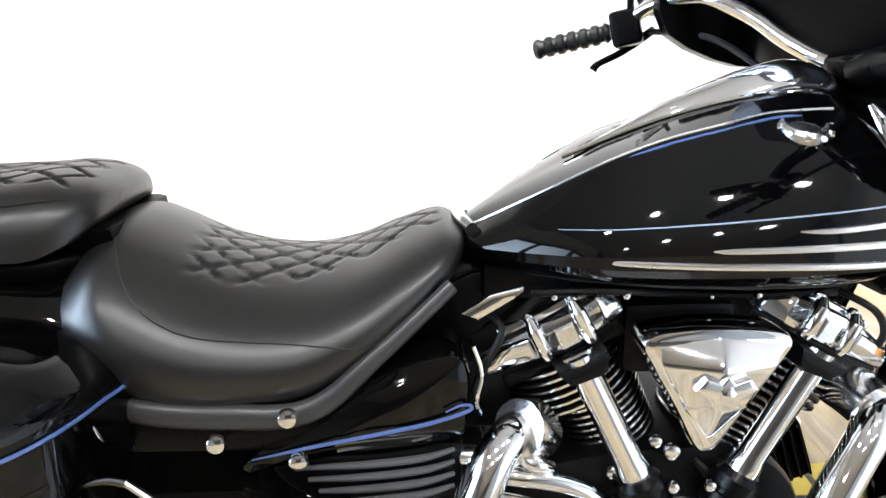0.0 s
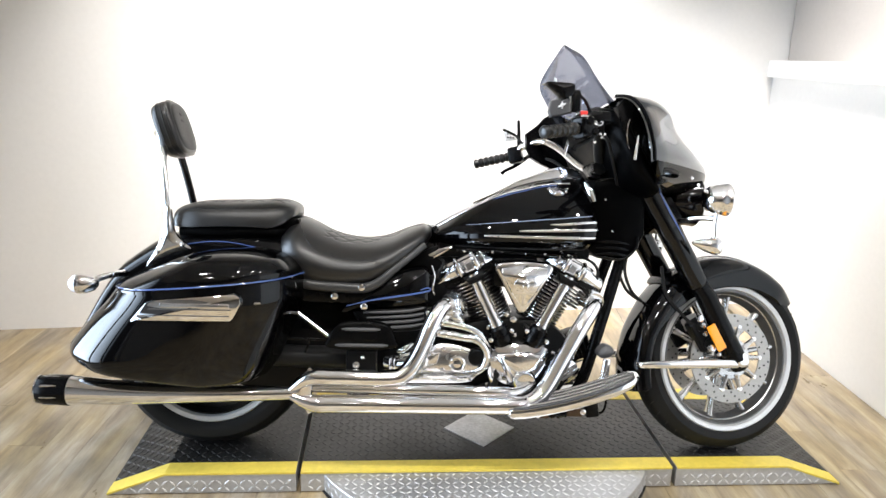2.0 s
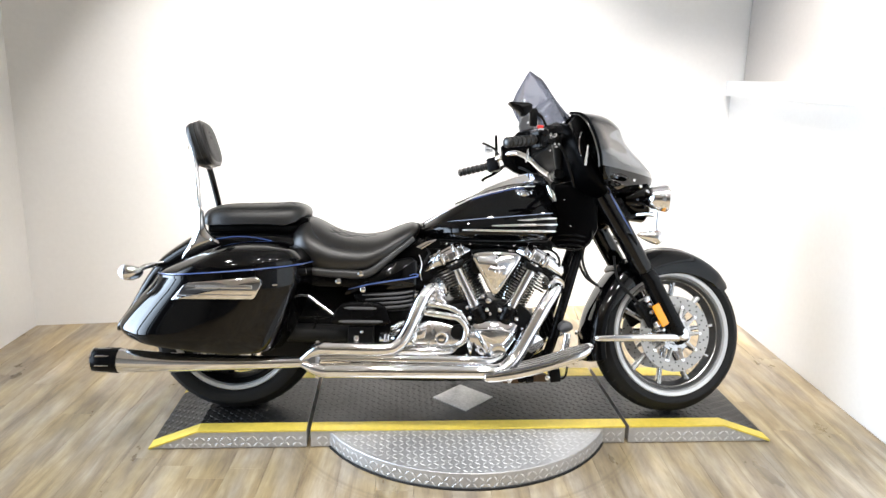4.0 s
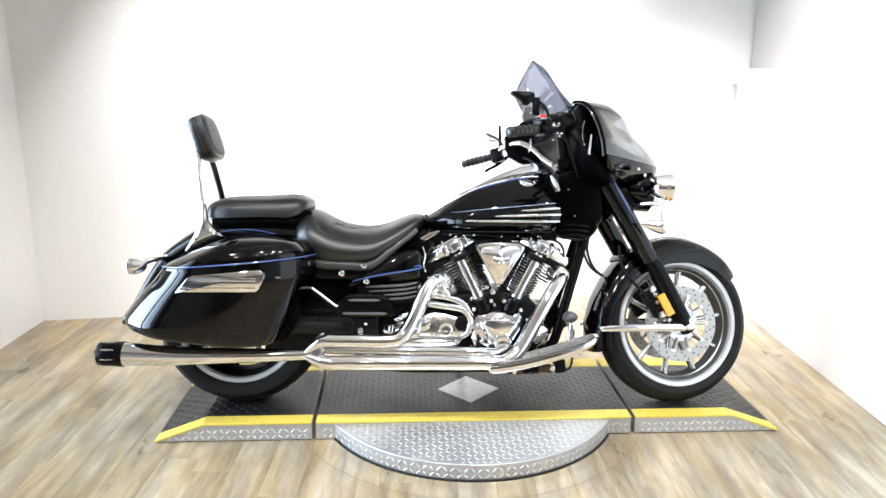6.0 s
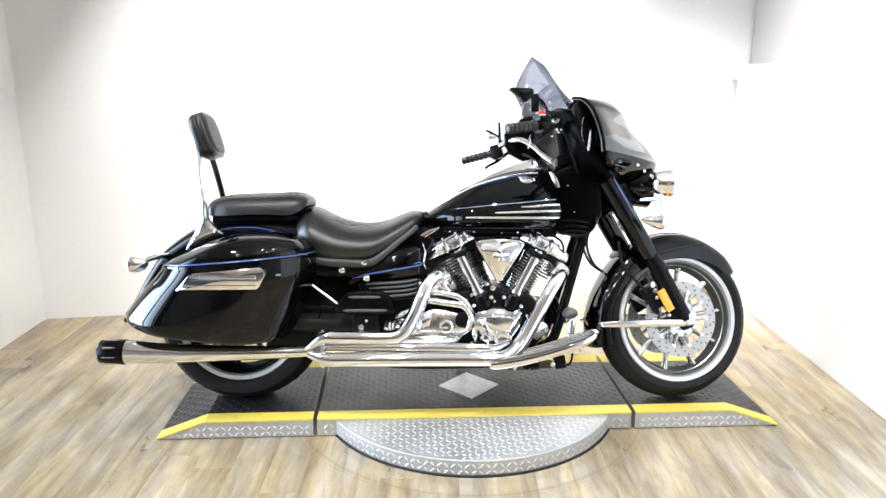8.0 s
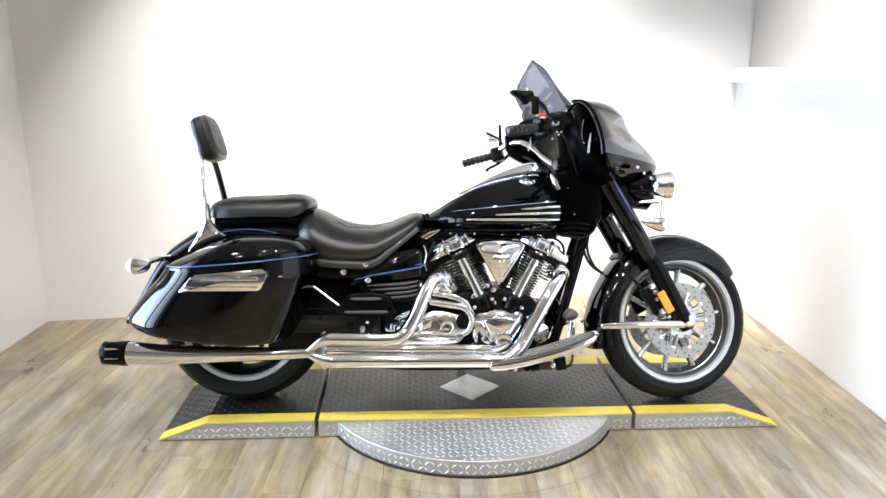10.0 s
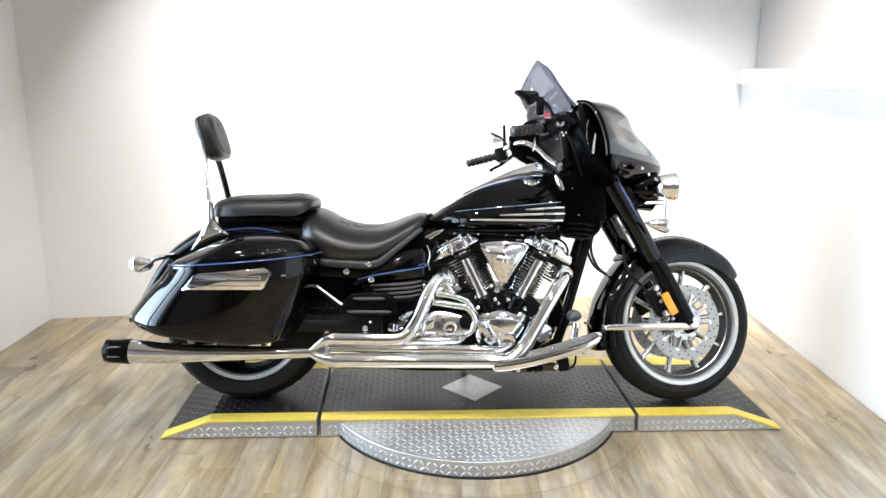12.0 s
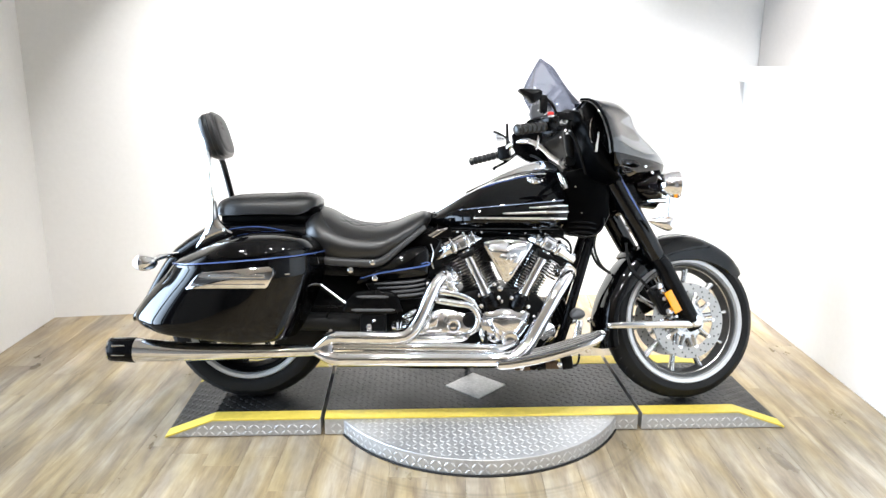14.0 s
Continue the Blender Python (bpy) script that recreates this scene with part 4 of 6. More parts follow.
def bag_top_body():
    """The band of the case that fills up to the climbing lid line."""
    rings = []
    for t in (0, 0.5, 1.0):
        ring = bag_ring(0.545, -0.009, 0.058, 0.985)
        rings.append([(x, y, zz + t * (0.002 + (0.045 * ((x + 0.30) / 0.62) ** 1.3 if x > -0.30 else 0))) for x, y, zz in ring])
    return loft(rings)


def lid_line(n=44):
    ring = bag_ring(0.5525, -0.008, 0.062, 1.0, 120)
    pts = [(x, y - 0.0015, z + (0.045 * ((x + 0.30) / 0.62) ** 1.3 if x > -0.30 else 0)) for x, y, z in ring if y < -0.20 and x > -0.235]
    return tube(pts, 0.0024, 8)


TRIM = [(-0.128, 0.480), (-0.118, 0.478), (0.146, 0.480), (0.156, 0.488), (0.178, 0.532), (0.172, 0.550), (0.158, 0.558), (-0.070, 0.537), (-0.088, 0.528)]
for flip in (None, FLIP):
    def put(name, bm, mat, parent, label, angle=40):
        if flip is not None:
            bm.transform(flip)
        return part(name, bm, mat, parent, label, angle)
    bagp = put("saddlebag", bag_body(), paint, bike, "gloss black hard saddlebag", 50)
    put("bag_band", bag_top_body(), paint, bagp, "", 50)
    put("lid", bag_lid(), paint, bagp, "gloss black domed lid", 50)
    put("lid_stripe", lid_line(), blue, bagp, "blue pinstripe along the lid line")
    put("trim_plate", pad(TRIM, -0.395, -0.4225, 0.006), chrome, bagp, "chrome side trim plate", 30)
    for z0, z1, x0, x1 in ((0.5115, 0.5145, -0.078, 0.150), (0.494, 0.4965, -0.10, 0.145)):
        put("trim_groove", box(((x0 + x1) / 2, -0.4228, (z0 + z1) / 2), (x1 - x0, 0.002, z1 - z0)), badge, bagp, "dark groove in the trim", 30)
    put("trim_bar", box((0.05, -0.4245, 0.5235), (0.19, 0.005, 0.012), None, 0.002), worn_chrome, bagp, "raised silver bar", 30)
    put("lid_corner", tube([(0.284, -0.268, 0.592), (0.292, -0.262, 0.586), (0.300, -0.250, 0.561), (0.303, -0.240, 0.546)], [0.002, 0.005, 0.004, 0.001], 8, 12, 0.5), worn_chrome, bagp, "small bright corner piece of the lid")
    put("latch", box((0.215, -0.383, 0.528), (0.018, 0.008, 0.006), None, 0.002), worn_chrome, bagp, "small bright latch")
    # tail lamp stalk and bullet
    stalk = put("rear_signal", lathe([(0.008, -0.040), (0.020, -0.030), (0.029, -0.008), (0.031, 0.012), (0.030, 0.020)], (-0.345, -0.205, 0.550), (-1, 0, 0), 28), chrome, bike, "chrome rear turn signal")
    put("signal_lens", lathe([(0.0295, 0), (0.026, 0.014), (0.013, 0.026)], (-0.364, -0.205, 0.550), (-1, 0, 0), 28), pale, stalk, "pale signal lens")
    put("signal_stalk", tube([(-0.325, -0.20, 0.558), (-0.29, -0.18, 0.573), (-0.26, -0.12, 0.575)], 0.0105, 10, 10), chrome, stalk, "chrome stalk")
    # sissy bar side
    side = put("backrest_bracket", pad([(-0.176, 0.606), (-0.160, 0.604), (-0.10, 0.634), (-0.05, 0.652), (-0.038, 0.663), (-0.072, 0.690), (-0.092, 0.722), (-0.101, 0.785), (-0.117, 0.785), (-0.124, 0.722), (-0.145, 0.662)], -0.146, -0.160, 0.005, 0.006, smooth=48), chrome, bike, "chrome backrest bracket")
    put("bracket_bolt", bolt((-0.062, -0.16, 0.672), 0.008), worn_chrome, side, "")
    put("bracket_bolt", bolt((-0.138, -0.16, 0.65), 0.008), worn_chrome, side, "")
    # black paint on the far bar stands in for chrome that mirrors dark
    put("backrest_bar", tube([(-0.110, -0.150, 0.700), (-0.116, -0.140, 0.78), (-0.132, -0.114, 0.88), (-0.148, -0.086, 0.96), (-0.170, -0.05, 1.02)], 0.0122, 18, 36, 1.0), chrome if flip is None else paint, side, "chrome backrest bar" if flip is None else "chrome backrest bar coloured black for its dark reflection")
part("backrest_crossbar", tube([(-0.177, -0.052, 1.02), (-0.184, 0, 1.03), (-0.177, 0.052, 1.02)], 0.009, 12, 12), chrome, bike, "chrome crossbar")
# backrest pad, leaning back
pr = []
tilt = Matrix.Rotation(radians(-18), 4, "Y")
PAD_W = 0.100
for t, s in ((-0.031, 0.86), (-0.029, 0.94), (-0.022, 0.985), (-0.010, 1.0), (0.012, 1.0), (0.022, 0.985), (0.028, 0.95), (0.032, 0.89), (0.033, 0.80)):
    ring = []
    for k in range(48):
        a = 2 * math.pi * k / 48
        c, q = math.cos(a), math.sin(a)
        ring.append(Matrix.Translation((-0.138, 0, 1.035)) @ tilt @ Vector((t, PAD_W * s * math.copysign(abs(c) ** 0.62, c), 0.090 * s * math.copysign(abs(q) ** 0.62, q))))
    pr.append(ring)
bp_ = part("backrest_pad", loft(pr), leather, bike, "black padded passenger backrest", 50)
ring_of = lambda t, s: [Matrix.Translation((-0.138, 0, 1.035)) @ tilt @ Vector((t, PAD_W * s * math.copysign(abs(math.cos(a)) ** 0.62, math.cos(a)), 0.090 * s * math.copysign(abs(math.sin(a)) ** 0.62, math.sin(a)))) for a in (2 * math.pi * k / 48 for k in range(48))]
part("pad_face", loft([ring_of(0.0320, 0.86), ring_of(0.0340, 0.84), ring_of(0.0353, 0.6), ring_of(0.036, 0.2)]), face, bp_, "dull grey-black front face", 50)
for t in (-0.012, 0.004, 0.020):
    loop = ring_of(t, 1.004)
    part("piping", tube(loop + loop[:1], 0.0022, 6), leather, bp_, "raised piping round the pad")
for kk, (zz, w) in enumerate(((0.042, 0.026), (0.020, 0.040))):
    part("emblem", box(Vector((-0.138, 0, 1.035)) + tilt.to_3x3() @ Vector((0.0352, 0, zz)), (0.002, w, 0.010), tilt.to_3x3(), 0.0008), rubber, bp_, "embossed dark emblem bar")


# ---- fairing, screen and controls (turn with the fork) ----
FAIR = [(1.270, 1.150, 0.225, 1.238, 1.142, 2.0), (1.325, 1.178, 0.285, 1.255, 1.128, 1.9), (1.420, 1.168, 0.318, 1.272, 1.102, 1.9), (1.490, 1.130, 0.330, 1.288, 1.068, 1.7),
        (1.532, 1.070, 0.333, 1.302, 1.030, 1.42), (1.604, 1.002, 0.328, 1.316, 0.985, 1.26), (1.640, 0.958, 0.322, 1.322, 0.955, 1.26), (1.648, 0.932, 0.318, 1.324, 0.938, 1.28)]
shell = []
for xc, zc, w, xe, ze, p in catmull(FAIR, 44):
    row = []
    for k in range(49):
        q = (-1 + k / 24)
        c = 1 - abs(q) ** p
        roll = 0.016 * max(0, (abs(q) - 0.90) / 0.10) ** 2
        row.append(Vector((xe + (xc - xe) * c + 0.010 - roll, w * q, ze + (zc - ze) * c)))
    shell.append(row)
bm = bmesh.new()
inner = [[p + Vector((-0.010, 0, -0.006)) for p in row] for row in shell]
skin(bm, [row + list(reversed(inn)) for row, inn in zip(shell, inner)])
fairing = part("fairing", bm, fairing_paint, bike, "gloss black fork-mounted batwing fairing", 50, STEER)
edge = [row[0] for row in shell]
part("fairing_edge", tube([p + Vector((0.002, -0.001, 0)) for p in edge], 0.005, 8), plastic, fairing, "black fairing edge", 40, STEER)
part("fairing_edge", tube([Vector((p.x + 0.002, -p.y + 0.001, p.z)) for p in edge], 0.005, 8), plastic, fairing, "black fairing edge", 40, STEER)
LOW = [(1.656, 0.930, 0.320, 1.334, 0.936), (1.650, 0.906, 0.304, 1.340, 0.910), (1.625, 0.882, 0.276, 1.350, 0.888), (1.585, 0.862, 0.230, 1.364, 0.868), (1.53, 0.850, 0.175, 1.385, 0.855)]
bm = bmesh.new()
rows = []
for xc, zc, w, xe, ze in catmull(LOW, 14):
    rows.append([Vector((xe + (xc - xe) * (1 - abs(q) ** 1.35), w * q, ze + (zc - ze) * (1 - abs(q) ** 1.35))) for q in (-1 + k / 18 for k in range(37))])
skin(bm, [r + [p + Vector((-0.008, 0, 0.003)) for p in reversed(r)] for r in rows])
part("lower_fairing", bm, paint, fairing, "gloss black lower lip of the fairing", 50, STEER)
# inner panel behind the bars
ip = []
for x, h, z0, z1 in ((1.205, 0.20, 1.03, 1.128), (1.235, 0.255, 0.97, 1.118), (1.265, 0.272, 0.91, 1.085), (1.295, 0.276, 0.868, 1.03), (1.335, 0.265, 0.85, 0.965), (1.375, 0.235, 0.835, 0.905)):
    ip.append(oval(x, (z0 + z1) / 2, h, (z1 - z0) / 2, (z1 - z0) / 2, 36, 3.2))
part("inner_fairing", loft(ip), matte, fairing, "satin black inner panel", 50, STEER)
part("inner_wing", pad([(1.096, 1.098), (1.143, 1.133), (1.166, 1.160), (1.200, 1.178), (1.28, 1.150), (1.34, 1.02), (1.355, 0.965), (1.292, 0.955), (1.248, 0.957), (1.205, 0.967), (1.155, 0.986), (1.118, 1.008), (1.100, 1.045)], 0.285, 0.315, 0.008), plastic, fairing, "black angular inner wing of the fairing", 25, STEER)
part("inner_wing", pad([(1.225, 1.105), (1.255, 1.140), (1.30, 1.122), (1.345, 1.02), (1.350, 0.93), (1.28, 0.945), (1.245, 1.02)], -0.225, -0.262, 0.008), plastic, fairing, "black angular inner wing of the fairing", 25, STEER)
panel = part("badge_panel", pad([(1.138, 1.160), (1.146, 1.196), (1.232, 1.228), (1.228, 1.158), (1.146, 1.138)], 0.165, 0.140, 0.004), badge, fairing, "grey panel with a small badge", 25, STEER)
part("star_badge", tube([(1.168, 0.138, 1.172), (1.184, 0.137, 1.180), (1.200, 0.138, 1.188)], [0.001, 0.0055, 0.001], 6, 9, 0.4), pale, fairing, "small silver star badge", 35, STEER)
part("star_badge", tube([(1.184, 0.1375, 1.166), (1.184, 0.1365, 1.180), (1.184, 0.1375, 1.194)], [0.001, 0.0045, 0.001], 6, 9, 0.4), pale, fairing, "small silver star badge", 35, STEER)
part("dash_ring", tube([(1.272 + 0.018 * math.cos(a), -0.268, 1.02 + 0.052 * math.sin(a)) for a in (math.pi * (0.62 + 0.07 * k) for k in range(11))], [0.0006] + [0.0022] * 9 + [0.0006], 8), chrome, fairing, "thin chrome arc of the speaker surround", 40, STEER)
part("vent_louvre", tube([(1.318, -0.272, 1.02), (1.322, -0.280, 0.985), (1.332, -0.282, 0.955)], [0.001, 0.004, 0.002], 8, 12), worn_chrome, fairing, "small bright louvre", 40, STEER)
part("speaker", lathe([(0.055, 0), (0.055, 0.006), (0.046, 0.008), (0.02, 0.003)], (1.272, -0.185, 1.055), (-0.85, -0.2, 0.35), 28), rubber, fairing, "black speaker grille", 40, STEER)
for k, (x, z) in enumerate(((1.463, 0.898), (1.500, 0.880), (1.538, 0.866))):
    part("fairing_screw", bolt((x, -0.270 + k * 0.028, z - 0.004), 0.006, (0.3, -1, 0), 0.003), worn_chrome, fairing, "small bright screw", 35, STEER)
# windscreen
SCR = [(0.0, 1.100, 1.160, 0.240, 1.215, 1.288), (0.15, 1.150, 1.200, 0.240, 1.187, 1.240), (0.35, 1.195, 1.245, 0.236, 1.163, 1.196), (0.7, 1.250, 1.300, 0.222, 1.130, 1.164), (0.9, 1.284, 1.328, 0.150, 1.122, 1.150), (1.0, 1.340, 1.352, 0.022, 1.138, 1.144)]
rows = []
for f, ze, zc, w, xe, xc in catmull(SCR, 16):
    rows.append([Vector((xe + (xc - xe) * (1 - q * q) ** 0.8, w * q, ze + (zc - ze) * (1 - q * q) ** 0.9)) for q in (-1 + k / 16 for k in range(33))])
bm = bmesh.new()
skin(bm, [r + [p + Vector((-0.004, 0, 0)) for p in reversed(r)] for r in rows])
screen = part("windscreen", bm, smoke, fairing, "smoked plastic windscreen", 50, STEER)
screen.visible_shadow = False
part("screen_sticker", box((1.150, 0.115, 1.262), (0.002, 0.030, 0.014), Matrix.Rotation(radians(25), 3, "X"), 0.0005), pale, fairing, "small pale sticker", 35, STEER)

# handlebar
bar = part("handlebar", tube([(1.076, -0.370, 1.022), (1.098, -0.335, 1.048), (1.130, -0.285, 1.064), (1.163, -0.25, 1.062), (1.198, -0.18, 1.026), (1.224, -0.12, 0.982), (1.25, -0.06, 0.948), (1.258, 0.0, 0.940), (1.25, 0.06, 0.948), (1.224, 0.12, 0.982), (1.198, 0.18, 1.026), (1.163, 0.25, 1.062), (1.130, 0.285, 1.066), (1.098, 0.335, 1.056), (1.076, 0.370, 1.032)], 0.0135, 18, 84), chrome, bike, "chrome pulled-back handlebar", 45, STEER)
for side in (-1, 1):
    lift = 0.012 if side > 0 else 0.0
    a, b_ = Vector((1.055, side * 0.380, 1.010 + lift)), Vector((0.936, side * 0.448, 0.984 + lift))
    d_ = (b_ - a).normalized()
    grip = part("grip", tube([a + d_ * t for t in (0, 0.008, 0.012)] + [a + d_ * t for t in (0.122, 0.13, 0.136, 0.139, 0.140)], [0.014, 0.019, 0.0145, 0.0145, 0.019, 0.0165, 0.012, 0.004], 18), grip_rubber, bar, "black ribbed rubber grip", 40, STEER)
    bm = bmesh.new()
    for k in range(5):
        c = a + d_ * (0.026 + k * 0.021)
        tube([c - d_ * 0.0085, c - d_ * 0.005, c + d_ * 0.005, c + d_ * 0.0085], [0.0142, 0.0182, 0.0182, 0.0142], 16, bm=bm)
    part("grip_ribs", bm, grip_rubber, bar, "raised rubber ribs of the grip", 40, STEER)
    sw = part("switch_housing", box(a - d_ * 0.028, (0.052, 0.046, 0.062), Vector(d_).to_track_quat("X", "Z").to_matrix(), 0.010, 3), plastic, bar, "black switch housing", 35, STEER)
    part("lever", tube([a - d_ * 0.045 + Vector((0.035, 0, -0.005)), a + Vector((0.052, 0, -0.015)), a + d_ * 0.03 + Vector((0.05, 0, -0.030)), a + d_ * 0.058 + Vector((0.040, 0, -0.042)), a + d_ * 0.064 + Vector((0.036, 0, -0.052))], [0.007, 0.008, 0.0065, 0.006, 0.008], 10, 20, 0.6), plastic, bar, "black control lever", 40, STEER)
    part("reservoir", box(a - d_ * 0.055 + Vector((0.028, 0, 0.030)), (0.062, 0.040, 0.030), None, 0.007, 2), plastic, bar, "black master cylinder", 35, STEER)
    part("mirror_stem", tube([a - d_ * 0.05 + Vector((0.01, 0, 0.03)), a - d_ * 0.03 + Vector((0.0, side * 0.01, 0.075)), a + Vector((-0.02, side * 0.012, 0.105))], 0.005, 10, 14), plastic, bar, "black mirror stem", 40, STEER)
    part("cable", tube([a - d_ * 0.05 + Vector((0.02, 0, -0.01)), Vector((1.19, side * 0.27, 1.0)), Vector((1.25, side * 0.18, 0.93)), Vector((1.30, side * 0.10, 0.86))], 0.0055, 8, 20), rubber, bar, "black control cable", 40, STEER)
# added sleeve: blackens the near half in place of the chrome's dark reflection
part("dark_sleeve", tube([(1.100, -0.332, 1.049), (1.130, -0.285, 1.064), (1.163, -0.25, 1.062), (1.198, -0.18, 1.026), (1.224, -0.12, 0.982), (1.240, -0.085, 0.960)], 0.0185, 14, 40), rubber, bar, "black sleeve added round the bar for its dark reflection", 45, STEER)
part("bar_clamp", box((1.262, 0, 0.945), (0.06, 0.10, 0.05), Matrix.Rotation(radians(-35), 3, "Y"), 0.012, 3), plastic, bar, "black bar clamp", 35, STEER)
part("clamp_cover", tube([(1.235, -0.10, 0.935), (1.245, -0.05, 0.935), (1.25, 0.0, 0.932)], [0.022, 0.026, 0.024], 14, 12), plastic, bar, "black round cable cover", 40, STEER)
ra = Vector((1.055, -0.380, 1.010))
for k, (dx, dy, dz, r) in enumerate(((0.03, 0.03, 0.020, 0.012), (0.046, 0.03, -0.010, 0.010), (0.02, 0.02, -0.022, 0.009))):
    part("switch_knob", lathe([(r, 0), (r, 0.008), (r * 0.7, 0.011)], ra + Vector((dx, dy - 0.052, dz)), (0.1, -1, 0.1), 18), plastic, bar, "small round knob on the switch housing", 35, STEER)
part("kill_switch", box(ra + Vector((0.018, -0.004, 0.044)), (0.020, 0.020, 0.010), None, 0.003), red, bar, "red engine stop switch", 35, STEER)
# silver plate shaped for the glints on top of the master cylinder
part("switch_plate", box((1.084, -0.386, 1.043), (0.034, 0.012, 0.007), Matrix.Rotation(radians(8), 3, "Y"), 0.002), worn_chrome, bar, "silver plate on the master cylinder, added for its glints", 35, STEER)
part("clamp_ring", lathe([(0.006, 0.002), (0.008, 0.005), (0.012, 0.005), (0.012, -0.004), (0.006, -0.004)], (1.126, -0.366, 1.033), (0.05, -1, 0.1), 24, closed=True), worn_chrome, bar, "silver ring of the bar clamp", 35, STEER)
# chrome strip put in as a glint among the black controls
part("glint_strip", tube([(1.046, -0.335, 0.985), (1.041, -0.335, 0.960), (1.038, -0.33, 0.938)], [0.002, 0.0045, 0.002], 8, 10), chrome, bar, "bright strip added as a glint below the bar", 40, STEER)
for x, y, z in ((1.132, -0.362, 1.000), (1.140, -0.355, 0.992), (1.150, -0.352, 1.002), (1.098, -0.372, 0.990), (1.112, -0.372, 0.975)):
    part("control_screw", bolt((x, y, z), 0.004, (0, -1, 0.1), 0.004, seg=8), worn_chrome, bar, "small silver screw", 35, STEER)
part("mirror_nut", tube([(1.058, -0.384, 1.050), (1.058, -0.384, 1.072)], [0.008, 0.0065], 10), worn_chrome, bar, "silver mirror nut", 35, STEER)
# another metal strip put in as a glint, on the inner fairing
part("speaker_glint", pad([(1.262, 0.940), (1.270, 0.938), (1.280, 1.008), (1.273, 1.012)], -0.296, -0.302, 0.002), worn_chrome, fairing, "narrow bright strip added as a glint beside the speaker", 30, STEER)
mirror = part("mirror", pad([(0.957, 1.129), (0.995, 1.130), (1.032, 1.128), (1.036, 1.108), (1.018, 1.088), (1.003, 1.086), (0.985, 1.105)], -0.385, -0.42, 0.005, 0.004, smooth=30), plastic, bar, "black mirror shell", 40, STEER)
part("mirror_arm", box((1.047, -0.388, 1.085), (0.028, 0.022, 0.062), None, 0.006), plastic, bar, "black mirror mount", 35, STEER)
pod = part("control_pod", box((1.066, 0.405, 1.106), (0.046, 0.012, 0.040), Matrix.Rotation(radians(-8), 3, "Y"), 0.004), pale, bar, "silver audio control pod", 35, STEER)
for kx in (-0.011, 0.0, 0.011):
    for kz in (-0.007, 0.007):
        part("pod_button", box((1.066 + kx, 0.3982, 1.106 + kz), (0.0065, 0.002, 0.0065), Matrix.Rotation(radians(37), 3, "Y"), 0.0006), gap_dark, bar, "black pod button", 30, STEER)
vane = part("clear_mirror", pad([(1.030, 1.130), (1.060, 1.124), (1.092, 1.138), (1.074, 1.156), (1.044, 1.168), (1.016, 1.168), (1.024, 1.148)], 0.44, 0.436, 0.001, smooth=24), clear, bar, "small clear plate on the bar", 40, STEER)
vane.visible_shadow = False
part("pod_post", tube([(1.095, 0.39, 1.03), (1.097, 0.39, 1.10), (1.095, 0.39, 1.164)], [0.006, 0.007, 0.006], 8), plastic, bar, "black post", 40, STEER)

# lamps at the front
head = part("headlamp", lathe([(0.03, -0.10), (0.07, -0.085), (0.088, -0.04), (0.092, 0.0), (0.094, 0.006), (0.088, 0.012)], (1.600, 0, 0.850), (1, 0, 0.02), 48), paint, bike, "gloss black headlamp shell", 40, STEER)
part("headlamp_lens", lathe([(0.087, 0.0), (0.075, 0.014), (0.04, 0.022)], (1.612, 0, 0.850), (1, 0, 0.02), 48), clear, head, "clear headlamp lens", 40, STEER)
for side in (-1, 1):
    y = side * 0.205
    lamp = part("passing_lamp", lathe([(0.012, -0.052), (0.032, -0.046), (0.044, -0.028), (0.049, 0.0), (0.051, 0.016), (0.053, 0.019), (0.051, 0.026), (0.047, 0.027)], (1.592, y, 0.836), (1, 0.0, 0.02), 40), chrome, bike, "chrome passing lamp", 40, STEER)
    part("lamp_lens", lathe([(0.046, 0.0), (0.036, 0.010), (0.015, 0.015)], (1.618, y, 0.836), (1, 0, 0.02), 40), clear, lamp, "clear lamp lens", 40, STEER)
    part("reflector_bowl", lathe([(0.044, 0.02), (0.03, 0.0), (0.008, -0.012)], (1.600, y, 0.836), (1, 0, 0.02), 32), chrome, lamp, "chrome bowl behind the lens", 40, STEER)
    part("lamp_post", tube([(1.585, y, 0.790), (1.580, y, 0.76), (1.578, y, 0.715)], [0.010, 0.008, 0.010], 12), chrome, lamp, "chrome lamp post", 40, STEER)
    part("lamp_bracket", tube([(1.50, side * 0.10, 0.765), (1.54, side * 0.15, 0.778), (1.583, y, 0.775)], 0.009, 10, 14, 0.6), chrome, lamp, "chrome lamp bracket", 40, STEER)
    sig = part("front_signal", lathe([(0.004, -0.072), (0.013, -0.052), (0.022, -0.026), (0.028, 0.0), (0.0285, 0.012), (0.027, 0.014)], (1.574, y, 0.690), (1, 0, -0.12), 32), chrome, bike, "chrome bullet turn signal", 40, STEER)
    part("signal_lens", lathe([(0.0268, 0.0), (0.022, 0.009), (0.009, 0.013)], (1.588, y, 0.688), (1, 0, -0.12), 32), pale, sig, "pale signal lens", 40, STEER)
part("amber_marker", lathe([(0.016, 0), (0.012, 0.006)], (1.606, -0.225, 0.798), (0.4, -0.6, -0.7), 16), amber, bike, "small amber marker", 40, STEER)
part("horn_bracket", box((1.47, -0.02, 0.79), (0.09, 0.16, 0.10), Matrix.Rotation(radians(-30), 3, "Y"), 0.015), plastic, bike, "black lower bracket behind the headlamp", 35, STEER)
